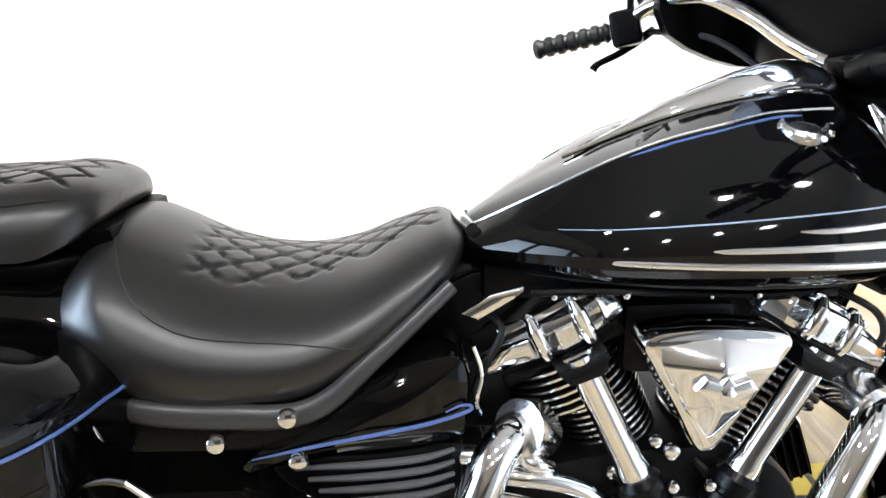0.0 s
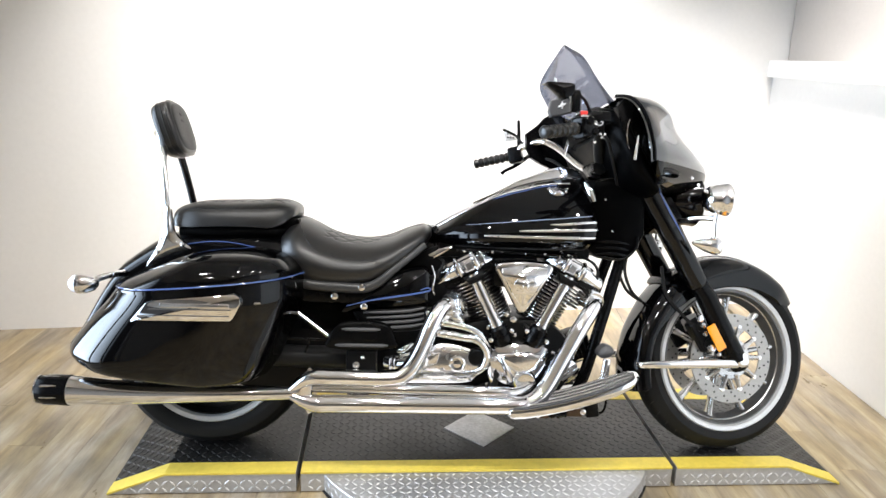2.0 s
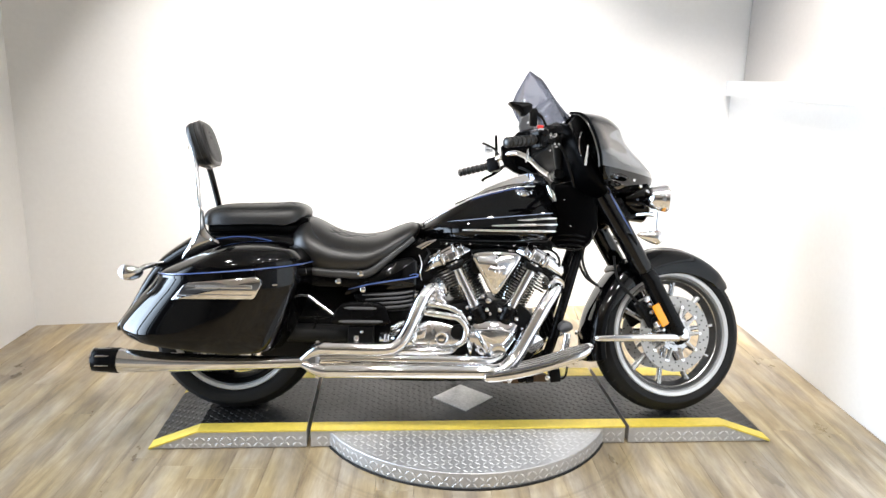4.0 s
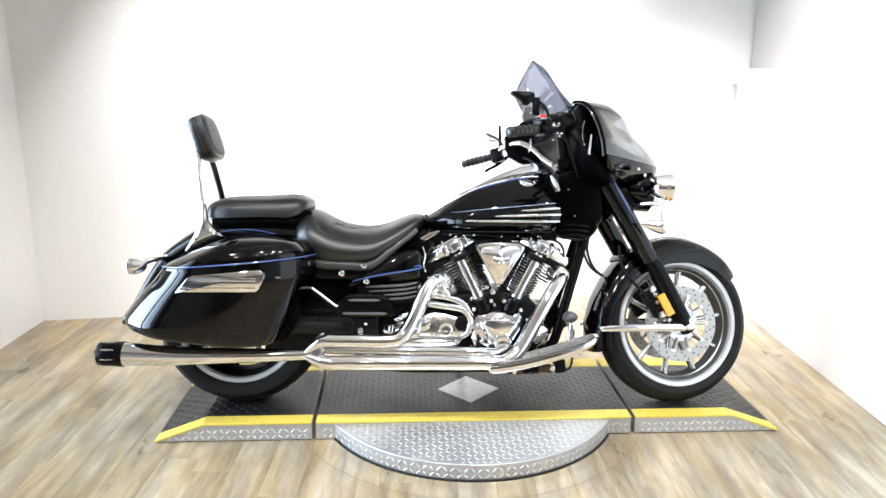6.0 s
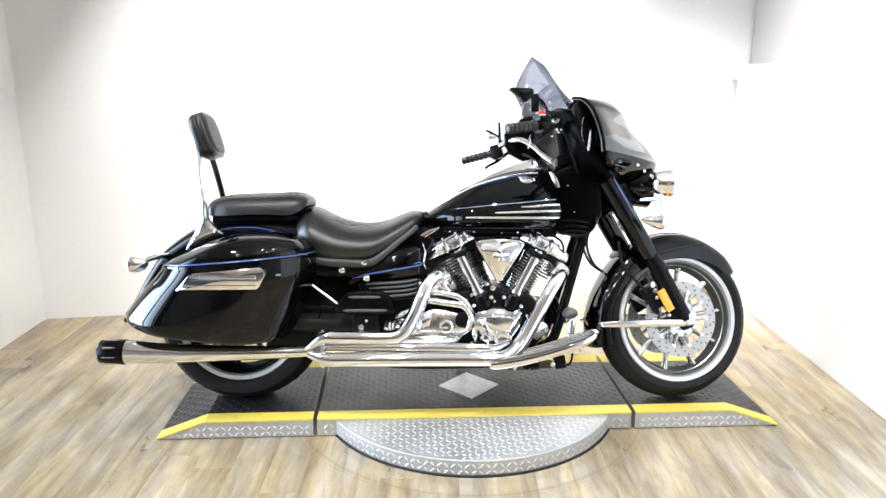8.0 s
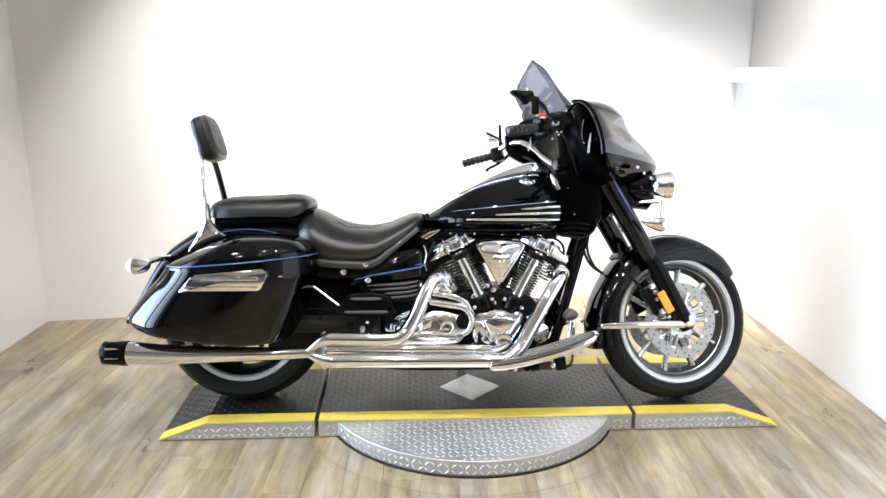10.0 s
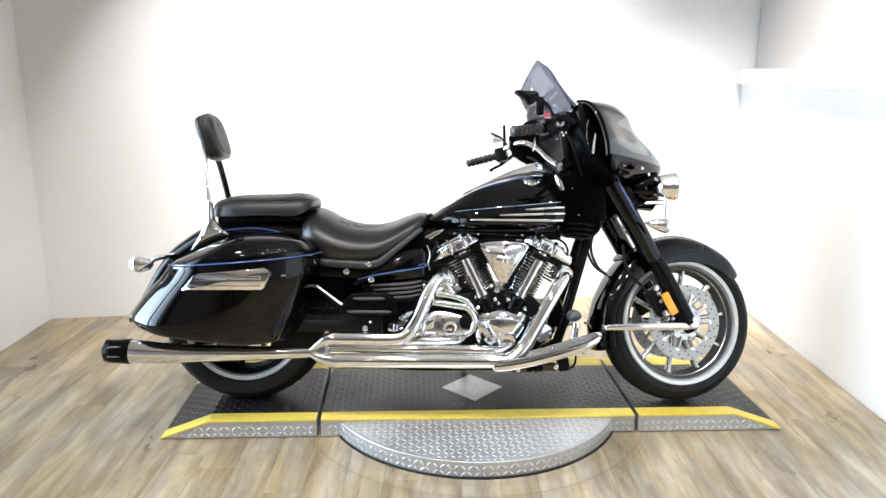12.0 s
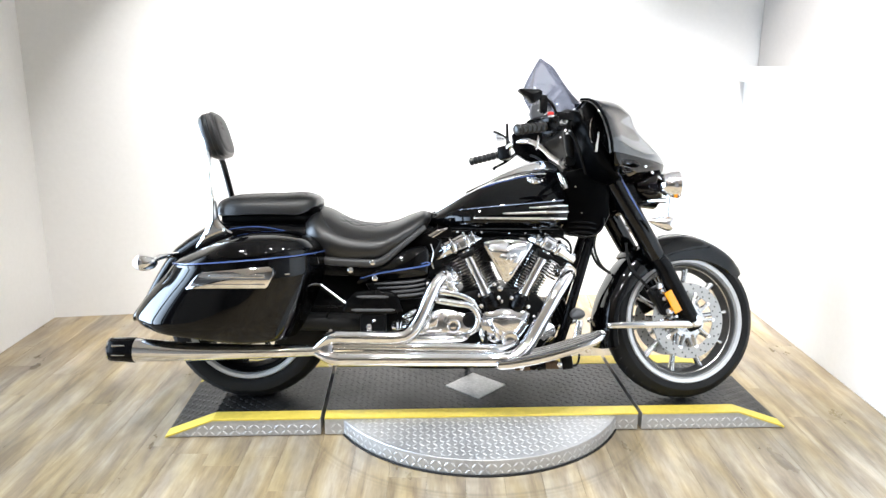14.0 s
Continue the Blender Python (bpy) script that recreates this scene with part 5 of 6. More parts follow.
for y0, y1 in ((-0.05, 0.0), (0.02, 0.03)):
    part("brake_hose", tube([(1.375, y0 - 0.02, 0.72), (1.345, y0 - 0.05, 0.62), (1.37, y0 - 0.05, 0.545), (1.42, y1 - 0.05, 0.505)], 0.0055, 8, 22), rubber, bike, "black rubber hose", 40)
part("brake_line", tube([(1.46, -0.085, 0.62), (1.475, -0.09, 0.53), (1.53, -0.10, 0.46), (1.575, -0.10, 0.42)], 0.006, 8, 20), rubber, bike, "black brake hose", 40, STEER)

# ---- frame ----
for side in (-1, 1):
    down = part("down_tube", tube([(1.372, side * 0.055, 0.745), (1.335, side * 0.075, 0.64), (1.27, side * 0.095, 0.42), (1.215, side * 0.10, 0.24), (1.15, side * 0.11, 0.175), (1.0, side * 0.12, 0.158), (0.6, side * 0.12, 0.158), (0.45, side * 0.12, 0.20)], 0.019, 14, 50), plastic, bike, "black frame tube")
    rail = part("seat_rail", tube([(0.275, side * 0.180, 0.572), (0.33, side * 0.196, 0.560), (0.42, side * 0.202, 0.554), (0.52, side * 0.198, 0.556), (0.60, side * 0.180, 0.614), (0.69, side * 0.142, 0.686)], [0.012, 0.015, 0.016, 0.015, 0.012, 0.010], 12, 40, 0.7), rail_mat, bike, "satin black rail under the seat")
    for x, z in ((0.497, 0.556), (0.415, 0.527)):
        part("cap_bolt", bolt((x, side * 0.212, z), 0.012, (0, side, 0), 0.010, seg=18), chrome, rail, "domed chrome bolt")
    part("rail_cover", pad([(0.31, 0.505), (0.30, 0.555), (0.54, 0.545), (0.62, 0.60), (0.60, 0.56), (0.52, 0.50)], side * 0.10, side * 0.192, 0.006), plastic, rail, "black side panel under the seat")
part("engine_cradle", box((0.62, 0, 0.53), (0.30, 0.24, 0.10), None, 0.02), crinkle, bike, "black frame backbone")
part("frame_backbone", tube([(0.50, 0, 0.60), (0.62, 0, 0.635), (0.74, 0, 0.668), (0.86, 0, 0.69), (1.10, 0, 0.70)], [0.05, 0.055, 0.048, 0.04, 0.04], 16, 24), plastic, bike, "black frame backbone under the seat")
for side in (-1, 1):
    part("backbone_plate", pad([(0.60, 0.60), (0.66, 0.645), (0.72, 0.675), (0.80, 0.690), (0.82, 0.66), (0.74, 0.60), (0.70, 0.56), (0.62, 0.56)], side * 0.02, side * 0.055, 0.006), crinkle, bike, "black bracket plate under the seat nose")
part("top_mount", box((0.985, 0.0, 0.672), (0.50, 0.15, 0.060), None, 0.012), crinkle, bike, "black mount between the cylinders and the tank")
part("seat_bridge", box((0.225, 0, 0.722), (0.13, 0.23, 0.075), None, 0.012), matte, bike, "black bridge between the two seats")
part("pillion_base", loft([oval(x, 0.715, h, 0.026, 0.03, 32, 3.0) for x, h in ((-0.100, 0.08), (-0.085, 0.125), (0.0, 0.150), (0.12, 0.156), (0.215, 0.150), (0.25, 0.12))]), matte, bike, "black base under the pillion seat", 50)
part("battery_box", box((0.37, 0, 0.47), (0.18, 0.24, 0.17), None, 0.02), crinkle, bike, "black electrics box")
part("swingarm", tube([(0.50, -0.125, 0.315), (0.34, -0.128, 0.318), (0.16, -0.128, 0.322), (-0.03, -0.125, 0.325)], [0.036, 0.036, 0.034, 0.026], 20, 24), face, bike, "satin black swingarm")
part("swingarm", tube([(0.50, 0.125, 0.315), (0.16, 0.128, 0.322), (-0.03, 0.125, 0.325)], [0.036, 0.034, 0.026], 20, 24), face, bike, "satin black swingarm")
part("linkage_rod", tube([(0.296, -0.195, 0.474), (0.395, -0.21, 0.402)], 0.0055, 10), worn_chrome, bike, "slim silver rod")
part("brace_rod", tube([(0.25, -0.185, 0.388), (0.40, -0.19, 0.386)], 0.0045, 10), plastic, bike, "slim silver rod")
part("cable_tie", tube([(0.335, -0.19, 0.40), (0.332, -0.19, 0.37), (0.322, -0.19, 0.345)], 0.003, 8), plastic, bike, "short silver link")
part("inner_guard", pad([(0.10, 0.21), (0.13, 0.30), (0.25, 0.40), (0.32, 0.56), (0.47, 0.50), (0.50, 0.30), (0.36, 0.21)], -0.06, -0.12, 0.01), crinkle, bike, "black inner guard")
part("belly_pan", box((0.86, 0, 0.165), (0.50, 0.22, 0.05), None, 0.015), crinkle, bike, "black underside of the engine")
part("side_stand", tube([(0.90, 0.16, 0.19), (0.88, 0.24, 0.11), (0.865, 0.315, 0.062), (0.84, 0.33, 0.058)], 0.011, 10), plastic, bike, "black side stand")
for side in (-1, 1):
    part("under_bracket", box((1.062, side * 0.190, 0.163), (0.060, 0.050, 0.026), None, 0.004), rust, bike, "brown rusty floorboard bracket")
    part("bracket_bolt", bolt((1.056, side * 0.214, 0.160), 0.009, (0, side, 0)), worn_chrome, bike, "silver bracket bolt")
    part("bracket_collar", lathe([(0.007, 0.012), (0.014, 0.012), (0.017, 0.008), (0.017, -0.030)], (1.101, side * 0.205, 0.168), (0, side, 0), 20), plastic, bike, "black rubber collar", 30)
    part("bracket_spool", tube([(1.118, side * 0.195, 0.163), (1.124, side * 0.195, 0.163), (1.128, side * 0.195, 0.163), (1.142, side * 0.195, 0.165), (1.148, side * 0.195, 0.165)], [0.014, 0.018, 0.015, 0.015, 0.018], 18), plastic, bike, "black spool of the bracket", 30)
    part("under_bracket", box((1.172, side * 0.186, 0.168), (0.055, 0.045, 0.026), None, 0.004), rust, bike, "brown rusty floorboard bracket")
    part("bracket_bolt", bolt((1.198, side * 0.210, 0.174), 0.011, (0, side, 0), 0.012), worn_chrome, bike, "silver bracket bolt")
    part("under_bracket", box((1.228, side * 0.190, 0.180), (0.042, 0.050, 0.050), Matrix.Rotation(radians(-8), 3, "Y"), 0.006), crinkle, bike, "black bracket foot")
    part("bracket_hook", tube([(1.246, side * 0.20, 0.166), (1.262, side * 0.20, 0.168), (1.272, side * 0.20, 0.185), (1.275, side * 0.20, 0.212)], 0.004, 8, 16), plastic, bike, "thin black wire hook")

# side cover with ribbed box
cover = part("side_cover", pad([(0.435, 0.470), (0.470, 0.515), (0.535, 0.560), (0.62, 0.602), (0.690, 0.615), (0.708, 0.590), (0.706, 0.535), (0.690, 0.503), (0.56, 0.488)], -0.10, -0.190, 0.014, 0.012, smooth=44), paint, bike, "gloss black side cover")
part("cover_stripe", tube([(0.450, -0.199, 0.495), (0.52, -0.208, 0.514), (0.60, -0.208, 0.528), (0.66, -0.203, 0.537), (0.704, -0.194, 0.546), (0.708, -0.193, 0.553), (0.696, -0.196, 0.555), (0.678, -0.200, 0.549)], [0.001, 0.0024, 0.0028, 0.0028, 0.0026, 0.0022, 0.0018, 0.0012], 8, 40, 0.5), blue, cover, "blue pinstripe on the side cover")
part("cap_bolt", bolt((0.505, -0.203, 0.496), 0.012, h=0.012, seg=18), chrome, cover, "domed chrome bolt")
part("cover_trim", tube([(0.712, -0.185, 0.625), (0.722, -0.185, 0.59), (0.716, -0.185, 0.555), (0.722, -0.17, 0.53)], 0.0028, 8, 16), chrome, cover, "thin chrome edge")
ribbox = part("ribbed_cover", pad([(0.475, 0.482), (0.60, 0.486), (0.69, 0.498), (0.70, 0.47), (0.685, 0.42), (0.56, 0.412), (0.49, 0.44)], -0.09, -0.178, 0.010, smooth=32), crinkle, bike, "dark ribbed engine side box")
for k in range(4):
    z = 0.482 - k * 0.0165
    part("rib", tube([(0.500 + k * 0.012, -0.181, z - 0.010), (0.58, -0.186, z - 0.006), (0.65, -0.186, z), (0.690, -0.181, z + 0.008)], [0.003, 0.0048, 0.0048, 0.003], 8, 16), badge, ribbox, "")
# folded passenger floorboard
fb = part("passenger_board", pad([(0.395, 0.372), (0.397, 0.402), (0.418, 0.436), (0.455, 0.452), (0.545, 0.453), (0.585, 0.438), (0.603, 0.405), (0.602, 0.372), (0.50, 0.364)], -0.215, -0.243, 0.010, smooth=48), plastic, bike, "folded black rubber passenger floorboard")
for z, x0, x1 in ((0.431, 0.440, 0.558), (0.382, 0.420, 0.582)):
    part("board_rib", tube([(x0, -0.2435, z), (x0 + 0.015, -0.246, z), (x1 - 0.015, -0.246, z), (x1, -0.2435, z)], [0.002, 0.0055, 0.0055, 0.002], 8), badge, fb, "raised grey rib")
part("board_bracket", box((0.50, -0.205, 0.325), (0.095, 0.05, 0.075), None, 0.008), crinkle, fb, "black bracket")
part("bracket_bolt", bolt((0.485, -0.232, 0.318), 0.012), worn_chrome, fb, "silver bracket bolt")
part("bracket_bolt", bolt((0.505, -0.232, 0.342), 0.006), worn_chrome, fb, "silver bracket bolt")

# ---- engine ----
CRANK = Vector((0.985, 0, 0.308))
part("gearbox_body", box((0.63, -0.01, 0.345), (0.22, 0.24, 0.25), None, 0.03), crinkle, bike, "black gearbox casting")
case = part("crankcase", pad([(0.70, 0.22), (0.70, 0.36), (0.78, 0.42), (0.90, 0.45), (1.06, 0.45), (1.15, 0.40), (1.18, 0.30), (1.13, 0.205), (1.0, 0.175), (0.80, 0.18)], 0.15, -0.135, 0.02, smooth=50), crinkle, bike, "black V-twin crankcase")


def fin_mesh(c, across, axis, half_u, half_v, thick):
    """One cooling fin: a rounded plate about c whose rim (second material) is machined bright."""
    bm = bmesh.new()
    outline = [(half_u * math.copysign(abs(math.cos(t)) ** 0.9, math.cos(t)), half_v * math.copysign(abs(math.sin(t)) ** 0.9, math.sin(t))) for t in (2 * math.pi * j / 36 for j in range(36))]
    ring = lambda g, h: [c + across * (u * g) + Vector((0, v * g, 0)) + axis * h for u, v in outline]
    skin(bm, [ring(0.60, thick * 1.3), ring(0.985, thick), ring(1.0, thick * 0.55)], True, False, 0)
    skin(bm, [ring(1.0, thick * 0.55), ring(1.0, -thick * 0.55)], True, False, 1)
    skin(bm, [ring(1.0, -thick * 0.55), ring(0.985, -thick), ring(0.60, -thick * 1.3)], True, False, 0)
    return bm


for name, sgn, lean, hub in (("rear_cylinder", -1, 0.43, CRANK), ("front_cylinder", 1, 0.455, CRANK + Vector((0.016, 0, 0)))):
    ax = Vector((sgn * lean, 0, 0.88)).normalized()
    fx = Vector((ax.z, 0, -ax.x))
    inner_way = fx * -sgn
    turn3 = Matrix((fx, Vector((0, 1, 0)), ax)).transposed()
    heart = hub + Vector((0, -0.028, 0))

    def spot(u, v, y=0.0):
        """u from the cylinder's axis towards the other cylinder, v up along it."""
        return hub + inner_way * u + ax * v + Vector((0, y, 0))

    def flat(points):
        return [(p.x, p.z) for p in (spot(u, v) for u, v in points)]

    def swept(bm):
        """Bow a cover's near face back towards its two ends, as the castings are in plan."""
        for v in bm.verts:
            if v.co.y < 0:
                u = (v.co - hub).dot(inner_way)
                v.co.y *= 1 - 0.24 * min(1, max(0, (-u - 0.012) / 0.10)) ** 1.2 - 0.24 * min(1, max(0, (u - 0.030) / 0.045))
        return bm

    barrel = part(name, tube([heart + ax * 0.09, heart + ax * 0.33], 0.060, 32), crinkle, bike, "black finned cylinder barrel")
    for k in range(9):
        f = k / 8
        part("fin", fin_mesh(heart + ax * (0.142 + 0.088 * f), fx, ax, 0.068 + 0.004 * f, 0.090 + 0.008 * f, 0.0029), [crinkle, fin_edge], barrel, "", 30)
    for k in range(6):
        f = k / 5
        part("fin", fin_mesh(heart + inner_way * (-0.018) + ax * (0.243 + 0.060 * f), fx, ax, 0.088 + 0.005 * f, 0.106, 0.0030), [crinkle, fin_edge], barrel, "", 30)
    part("cylinder_head", box(heart + inner_way * (-0.014) + ax * 0.314, (0.170, 0.190, 0.022), turn3, 0.008, 3), crinkle, barrel, "dark cylinder head")
    # rocker cover: a stepped polished block, bowed in plan, with two bolt pillars on its face
    O = 0.329
    part("rocker_base", swept(pad(flat([(-0.121, 0.316), (-0.123, 0.331), (-0.06, 0.331), (-0.02, 0.331), (0.03, 0.331), (0.078, 0.331), (0.076, 0.316), (0.03, 0.314), (-0.02, 0.314), (-0.06, 0.314)]), 0.10, -0.144, 0.004)), crinkle, barrel, "black gasket band")
    cover_outline = [(-0.123, O), (-0.125, O + 0.020), (-0.114, O + 0.036), (-0.075, O + 0.042), (-0.040, O + 0.046), (-0.010, O + 0.047), (0.030, O + 0.046), (0.060, O + 0.040), (0.076, O + 0.032), (0.080, O + 0.016), (0.078, O), (0.045, O), (0.010, O), (-0.025, O), (-0.060, O)]
    part("rocker_cover", swept(pad(flat(cover_outline), 0.10, -0.150, 0.012, 0.0)), worn_chrome, barrel, "polished chrome rocker cover", 30)
    part("rocker_facet", swept(pad(flat([(-0.119, O + 0.004), (-0.121, O + 0.020), (-0.108, O + 0.032), (-0.070, O + 0.035), (-0.046, O + 0.036), (-0.044, O + 0.006), (-0.075, O + 0.004)]), -0.142, -0.157, 0.005)), chrome, barrel, "flat chrome end facet", 25)
    part("rocker_facet", swept(pad(flat([(0.050, O + 0.004), (0.050, O + 0.040), (0.062, O + 0.044), (0.076, O + 0.038), (0.080, O + 0.020), (0.078, O + 0.004)]), -0.142, -0.161, 0.006)), chrome, barrel, "stepped chrome end block", 25)
    part("rocker_facet", swept(pad(flat([(-0.014, O + 0.006), (-0.014, O + 0.034), (0.012, O + 0.034), (0.012, O + 0.006)]), -0.142, -0.155, 0.004)), worn_chrome, barrel, "", 25)
    for u, deep in ((-0.034, 0.144), (0.024, 0.152)):
        part("rocker_pillar", tube([spot(u, O + 0.002, -deep + 0.002), spot(u, O + 0.010, -deep - 0.001), spot(u, O + 0.042, -deep + 0.002), spot(u, O + 0.052, -deep + 0.010)], [0.008, 0.0100, 0.0100, 0.007], 16), chrome, barrel, "chrome bolt pillar")
        part("rocker_bolt", bolt(spot(u, O + 0.048, -deep + 0.018), 0.008, tuple(ax), 0.012), chrome, barrel, "chrome bolt")
    part("rocker_crown", swept(pad(flat([(-0.080, O + 0.040), (-0.070, O + 0.053), (-0.02, O + 0.055), (0.040, O + 0.054), (0.056, O + 0.042), (-0.02, O + 0.040)]), 0.06, -0.130, 0.012)), worn_chrome, barrel, "raised crown of the rocker cover", 30)
    # pushrod tube with its black boots
    rod_at = lambda v: spot(0.0, v, -0.158)
    part("pushrod_tube", tube([rod_at(0.136), rod_at(0.150), rod_at(0.165), rod_at(0.325)], [0.0225, 0.0225, 0.0195, 0.0195], 28), chrome, barrel, "chrome pushrod tube")
    part("tube_base", tube([rod_at(v) for v in (0.078, 0.086, 0.104, 0.106, 0.112, 0.114, 0.130, 0.140)], [0.030, 0.033, 0.032, 0.028, 0.028, 0.031, 0.031, 0.025], 24), plastic, barrel, "black ribbed pushrod tube base", 25)
    part("tube_head", pad(flat([(-0.024, 0.296), (-0.032, 0.320), (0.034, 0.320), (0.026, 0.296), (0.016, 0.292)]), -0.08, -0.180, 0.008), crinkle, barrel, "dark pushrod tube head", 30)
    for u in (-0.036, 0.036):
        part("base_bolt", bolt(spot(u, 0.108, -0.172), 0.008), worn_chrome, barrel, "silver bolt")
# air cleaner
AIR = [(0.910, 0.622), (0.922, 0.638), (0.965, 0.644), (1.000, 0.645), (1.040, 0.643), (1.080, 0.637), (1.093, 0.622), (1.080, 0.596), (1.046, 0.542), (1.014, 0.492), (0.998, 0.482), (0.982, 0.490), (0.955, 0.540), (0.922, 0.598)]
air = part("air_cleaner", pad(AIR, -0.150, -0.200, 0.010, 0.0, smooth=84), chrome, bike, "triangular chrome air cleaner cover", 30)
bm = bmesh.new()
gem = [bm.verts.new(p) for p in ((0.922, -0.198, 0.628), (1.000, -0.200, 0.636), (1.081, -0.198, 0.628), (0.930, -0.207, 0.602), (1.001, -0.222, 0.600), (1.073, -0.207, 0.602),
                                 (0.962, -0.206, 0.546), (1.001, -0.215, 0.548), (1.038, -0.206, 0.546), (0.998, -0.198, 0.494))]
for f in ((0, 3, 4, 1), (1, 4, 5, 2), (3, 6, 7, 4), (4, 7, 8, 5), (6, 9, 7), (7, 9, 8), (0, 1, 2, 5, 8, 9, 6, 3)):
    bm.faces.new([gem[k] for k in f])
bmesh.ops.bevel(bm, geom=bm.edges[:], offset=0.006, segments=3, affect="EDGES", profile=0.6)
part("cleaner_face", bm, chrome, air, "faceted chrome face", 24)
part("cleaner_emblem", pad([(0.966, 0.578), (0.978, 0.592), (0.996, 0.586), (1.004, 0.596), (1.012, 0.586), (1.030, 0.592), (1.040, 0.578), (1.022, 0.566), (1.014, 0.552), (1.003, 0.560), (0.992, 0.552), (0.984, 0.566)], -0.215, -0.2265, 0.002, 0.002), worn_chrome, air, "raised silver winged emblem", 30)
part("emblem_star", lathe([(0.012, -0.003), (0.012, 0.001), (0.008, 0.003), (0.003, 0.004)], (1.003, -0.227, 0.574), (0, -1, 0.1), 5), chrome, air, "small raised star on the emblem")
part("regulator", box((1.232, 0.075, 0.335), (0.085, 0.09, 0.105), Matrix.Rotation(radians(-20), 3, "Y"), 0.012, 2), matte, bike, "black finned box ahead of the front cylinder")
for k in range(5):
    part("regulator_rib", box((1.202 + 0.015 * k, 0.026, 0.325 + 0.0055 * k), (0.005, 0.012, 0.090), Matrix.Rotation(radians(-20), 3, "Y"), 0.002), plastic, bike, "black cooling rib")
part("intake", box((0.985, -0.05, 0.60), (0.15, 0.14, 0.10), None, 0.02), crinkle, bike, "black intake behind the air cleaner")
# chrome covers low on the engine
cam_cover = part("cam_cover", pad([(0.905, 0.345), (0.930, 0.372), (0.99, 0.380), (1.07, 0.374), (1.093, 0.352), (1.080, 0.310), (1.045, 0.262), (1.010, 0.238), (0.965, 0.240), (0.93, 0.258), (0.905, 0.300)], -0.10, -0.175, 0.014, 0.010, smooth=48), chrome, bike, "polished chrome cam cover")
part("cam_ridge", tube([(0.935, -0.186, 0.338), (0.955, -0.190, 0.300), (0.972, -0.188, 0.262)], 0.009, 10, 12), chrome, cam_cover, "raised chrome ridge")
part("cam_ridge", tube([(0.925, -0.183, 0.342), (0.99, -0.189, 0.346), (1.06, -0.183, 0.340)], 0.008, 10, 12), chrome, cam_cover, "raised chrome ridge")
part("cam_facet", pad([(0.935, 0.325), (0.945, 0.350), (1.03, 0.356), (1.065, 0.338), (1.045, 0.300), (1.02, 0.285), (0.985, 0.290)], -0.178, -0.194, 0.007), worn_chrome, cam_cover, "raised bright facet", 25)
part("cam_facet", pad([(1.035, 0.275), (1.05, 0.30), (1.075, 0.33), (1.083, 0.315), (1.062, 0.28), (1.04, 0.258)], -0.172, -0.186, 0.005), chrome, cam_cover, "raised bright facet", 25)
part("timer_cap", lathe([(0.036, 0), (0.036, 0.012), (0.031, 0.018), (0.028, 0.016), (0.012, 0.015)], (1.014, -0.178, 0.264), (0, -1, 0), 36), chrome, cam_cover, "round chrome cap")
for x, z in ((0.918, 0.33), (1.065, 0.334), (0.935, 0.268), (0.985, 0.354), (1.025, 0.28)):
    part("cover_bolt", bolt((x, -0.180, z), 0.0075), worn_chrome, cam_cover, "silver bolt")
oil = part("oil_filter", lathe([(0.038, 0), (0.040, 0.03), (0.036, 0.04), (0.015, 0.044)], (1.152, -0.10, 0.284), (0.25, -1, 0.0), 36), chrome, bike, "chrome oil filter end")
gear = part("gearbox_cover", pad([(0.590, 0.280), (0.598, 0.330), (0.66, 0.350), (0.745, 0.375), (0.80, 0.372), (0.858, 0.352), (0.893, 0.312), (0.868, 0.272), (0.83, 0.245), (0.70, 0.240), (0.62, 0.245)], -0.09, -0.165, 0.014, 0.008, smooth=56), worn_chrome, bike, "polished gearbox cover")
for z, x0, x1 in ((0.268, 0.68, 0.80), (0.290, 0.67, 0.76), (0.255, 0.72, 0.83)):
    part("cover_rib", tube([(x0, -0.170, z), ((x0 + x1) / 2, -0.176, z), (x1, -0.170, z)], [0.002, 0.006, 0.002], 8, 12), worn_chrome, gear, "")
part("gear_facet", pad([(0.615, 0.290), (0.625, 0.322), (0.70, 0.340), (0.745, 0.350), (0.738, 0.310), (0.70, 0.296)], -0.166, -0.176, 0.006), worn_chrome, gear, "raised bright panel", 25)
part("gear_facet", pad([(0.765, 0.345), (0.80, 0.358), (0.845, 0.345), (0.872, 0.315), (0.858, 0.285), (0.825, 0.268), (0.78, 0.272), (0.758, 0.300)], -0.164, -0.172, 0.006, smooth=30), worn_chrome, gear, "raised round panel", 30)
part("boss", lathe([(0.026, 0), (0.026, 0.006), (0.021, 0.009), (0.020, 0.005), (0.013, 0.004), (0.012, 0.009), (0.004, 0.010)], (0.800, -0.172, 0.312), (0, -1, 0), 32), chrome, gear, "round chrome boss")
for x, z in ((0.752, 0.292), (0.755, 0.358), (0.815, 0.358), (0.862, 0.335), (0.878, 0.298), (0.842, 0.262), (0.775, 0.262), (0.72, 0.342)):
    part("cover_bolt", bolt((x, -0.170, z), 0.0072), chrome, gear, "chrome bolt")
part("oil_line", tube([(0.715, -0.15, 0.438), (0.76, -0.165, 0.440), (0.83, -0.165, 0.425), (0.875, -0.16, 0.40), (0.895, -0.15, 0.37), (0.90, -0.13, 0.35)], 0.0125, 14, 36), chrome, bike, "chrome oil line")
part("oil_line", tube([(0.735, -0.165, 0.408), (0.80, -0.178, 0.400), (0.862, -0.178, 0.388), (0.892, -0.175, 0.350), (0.885, -0.172, 0.305), (0.862, -0.165, 0.285)], 0.0125, 14, 40), chrome, bike, "chrome oil line")
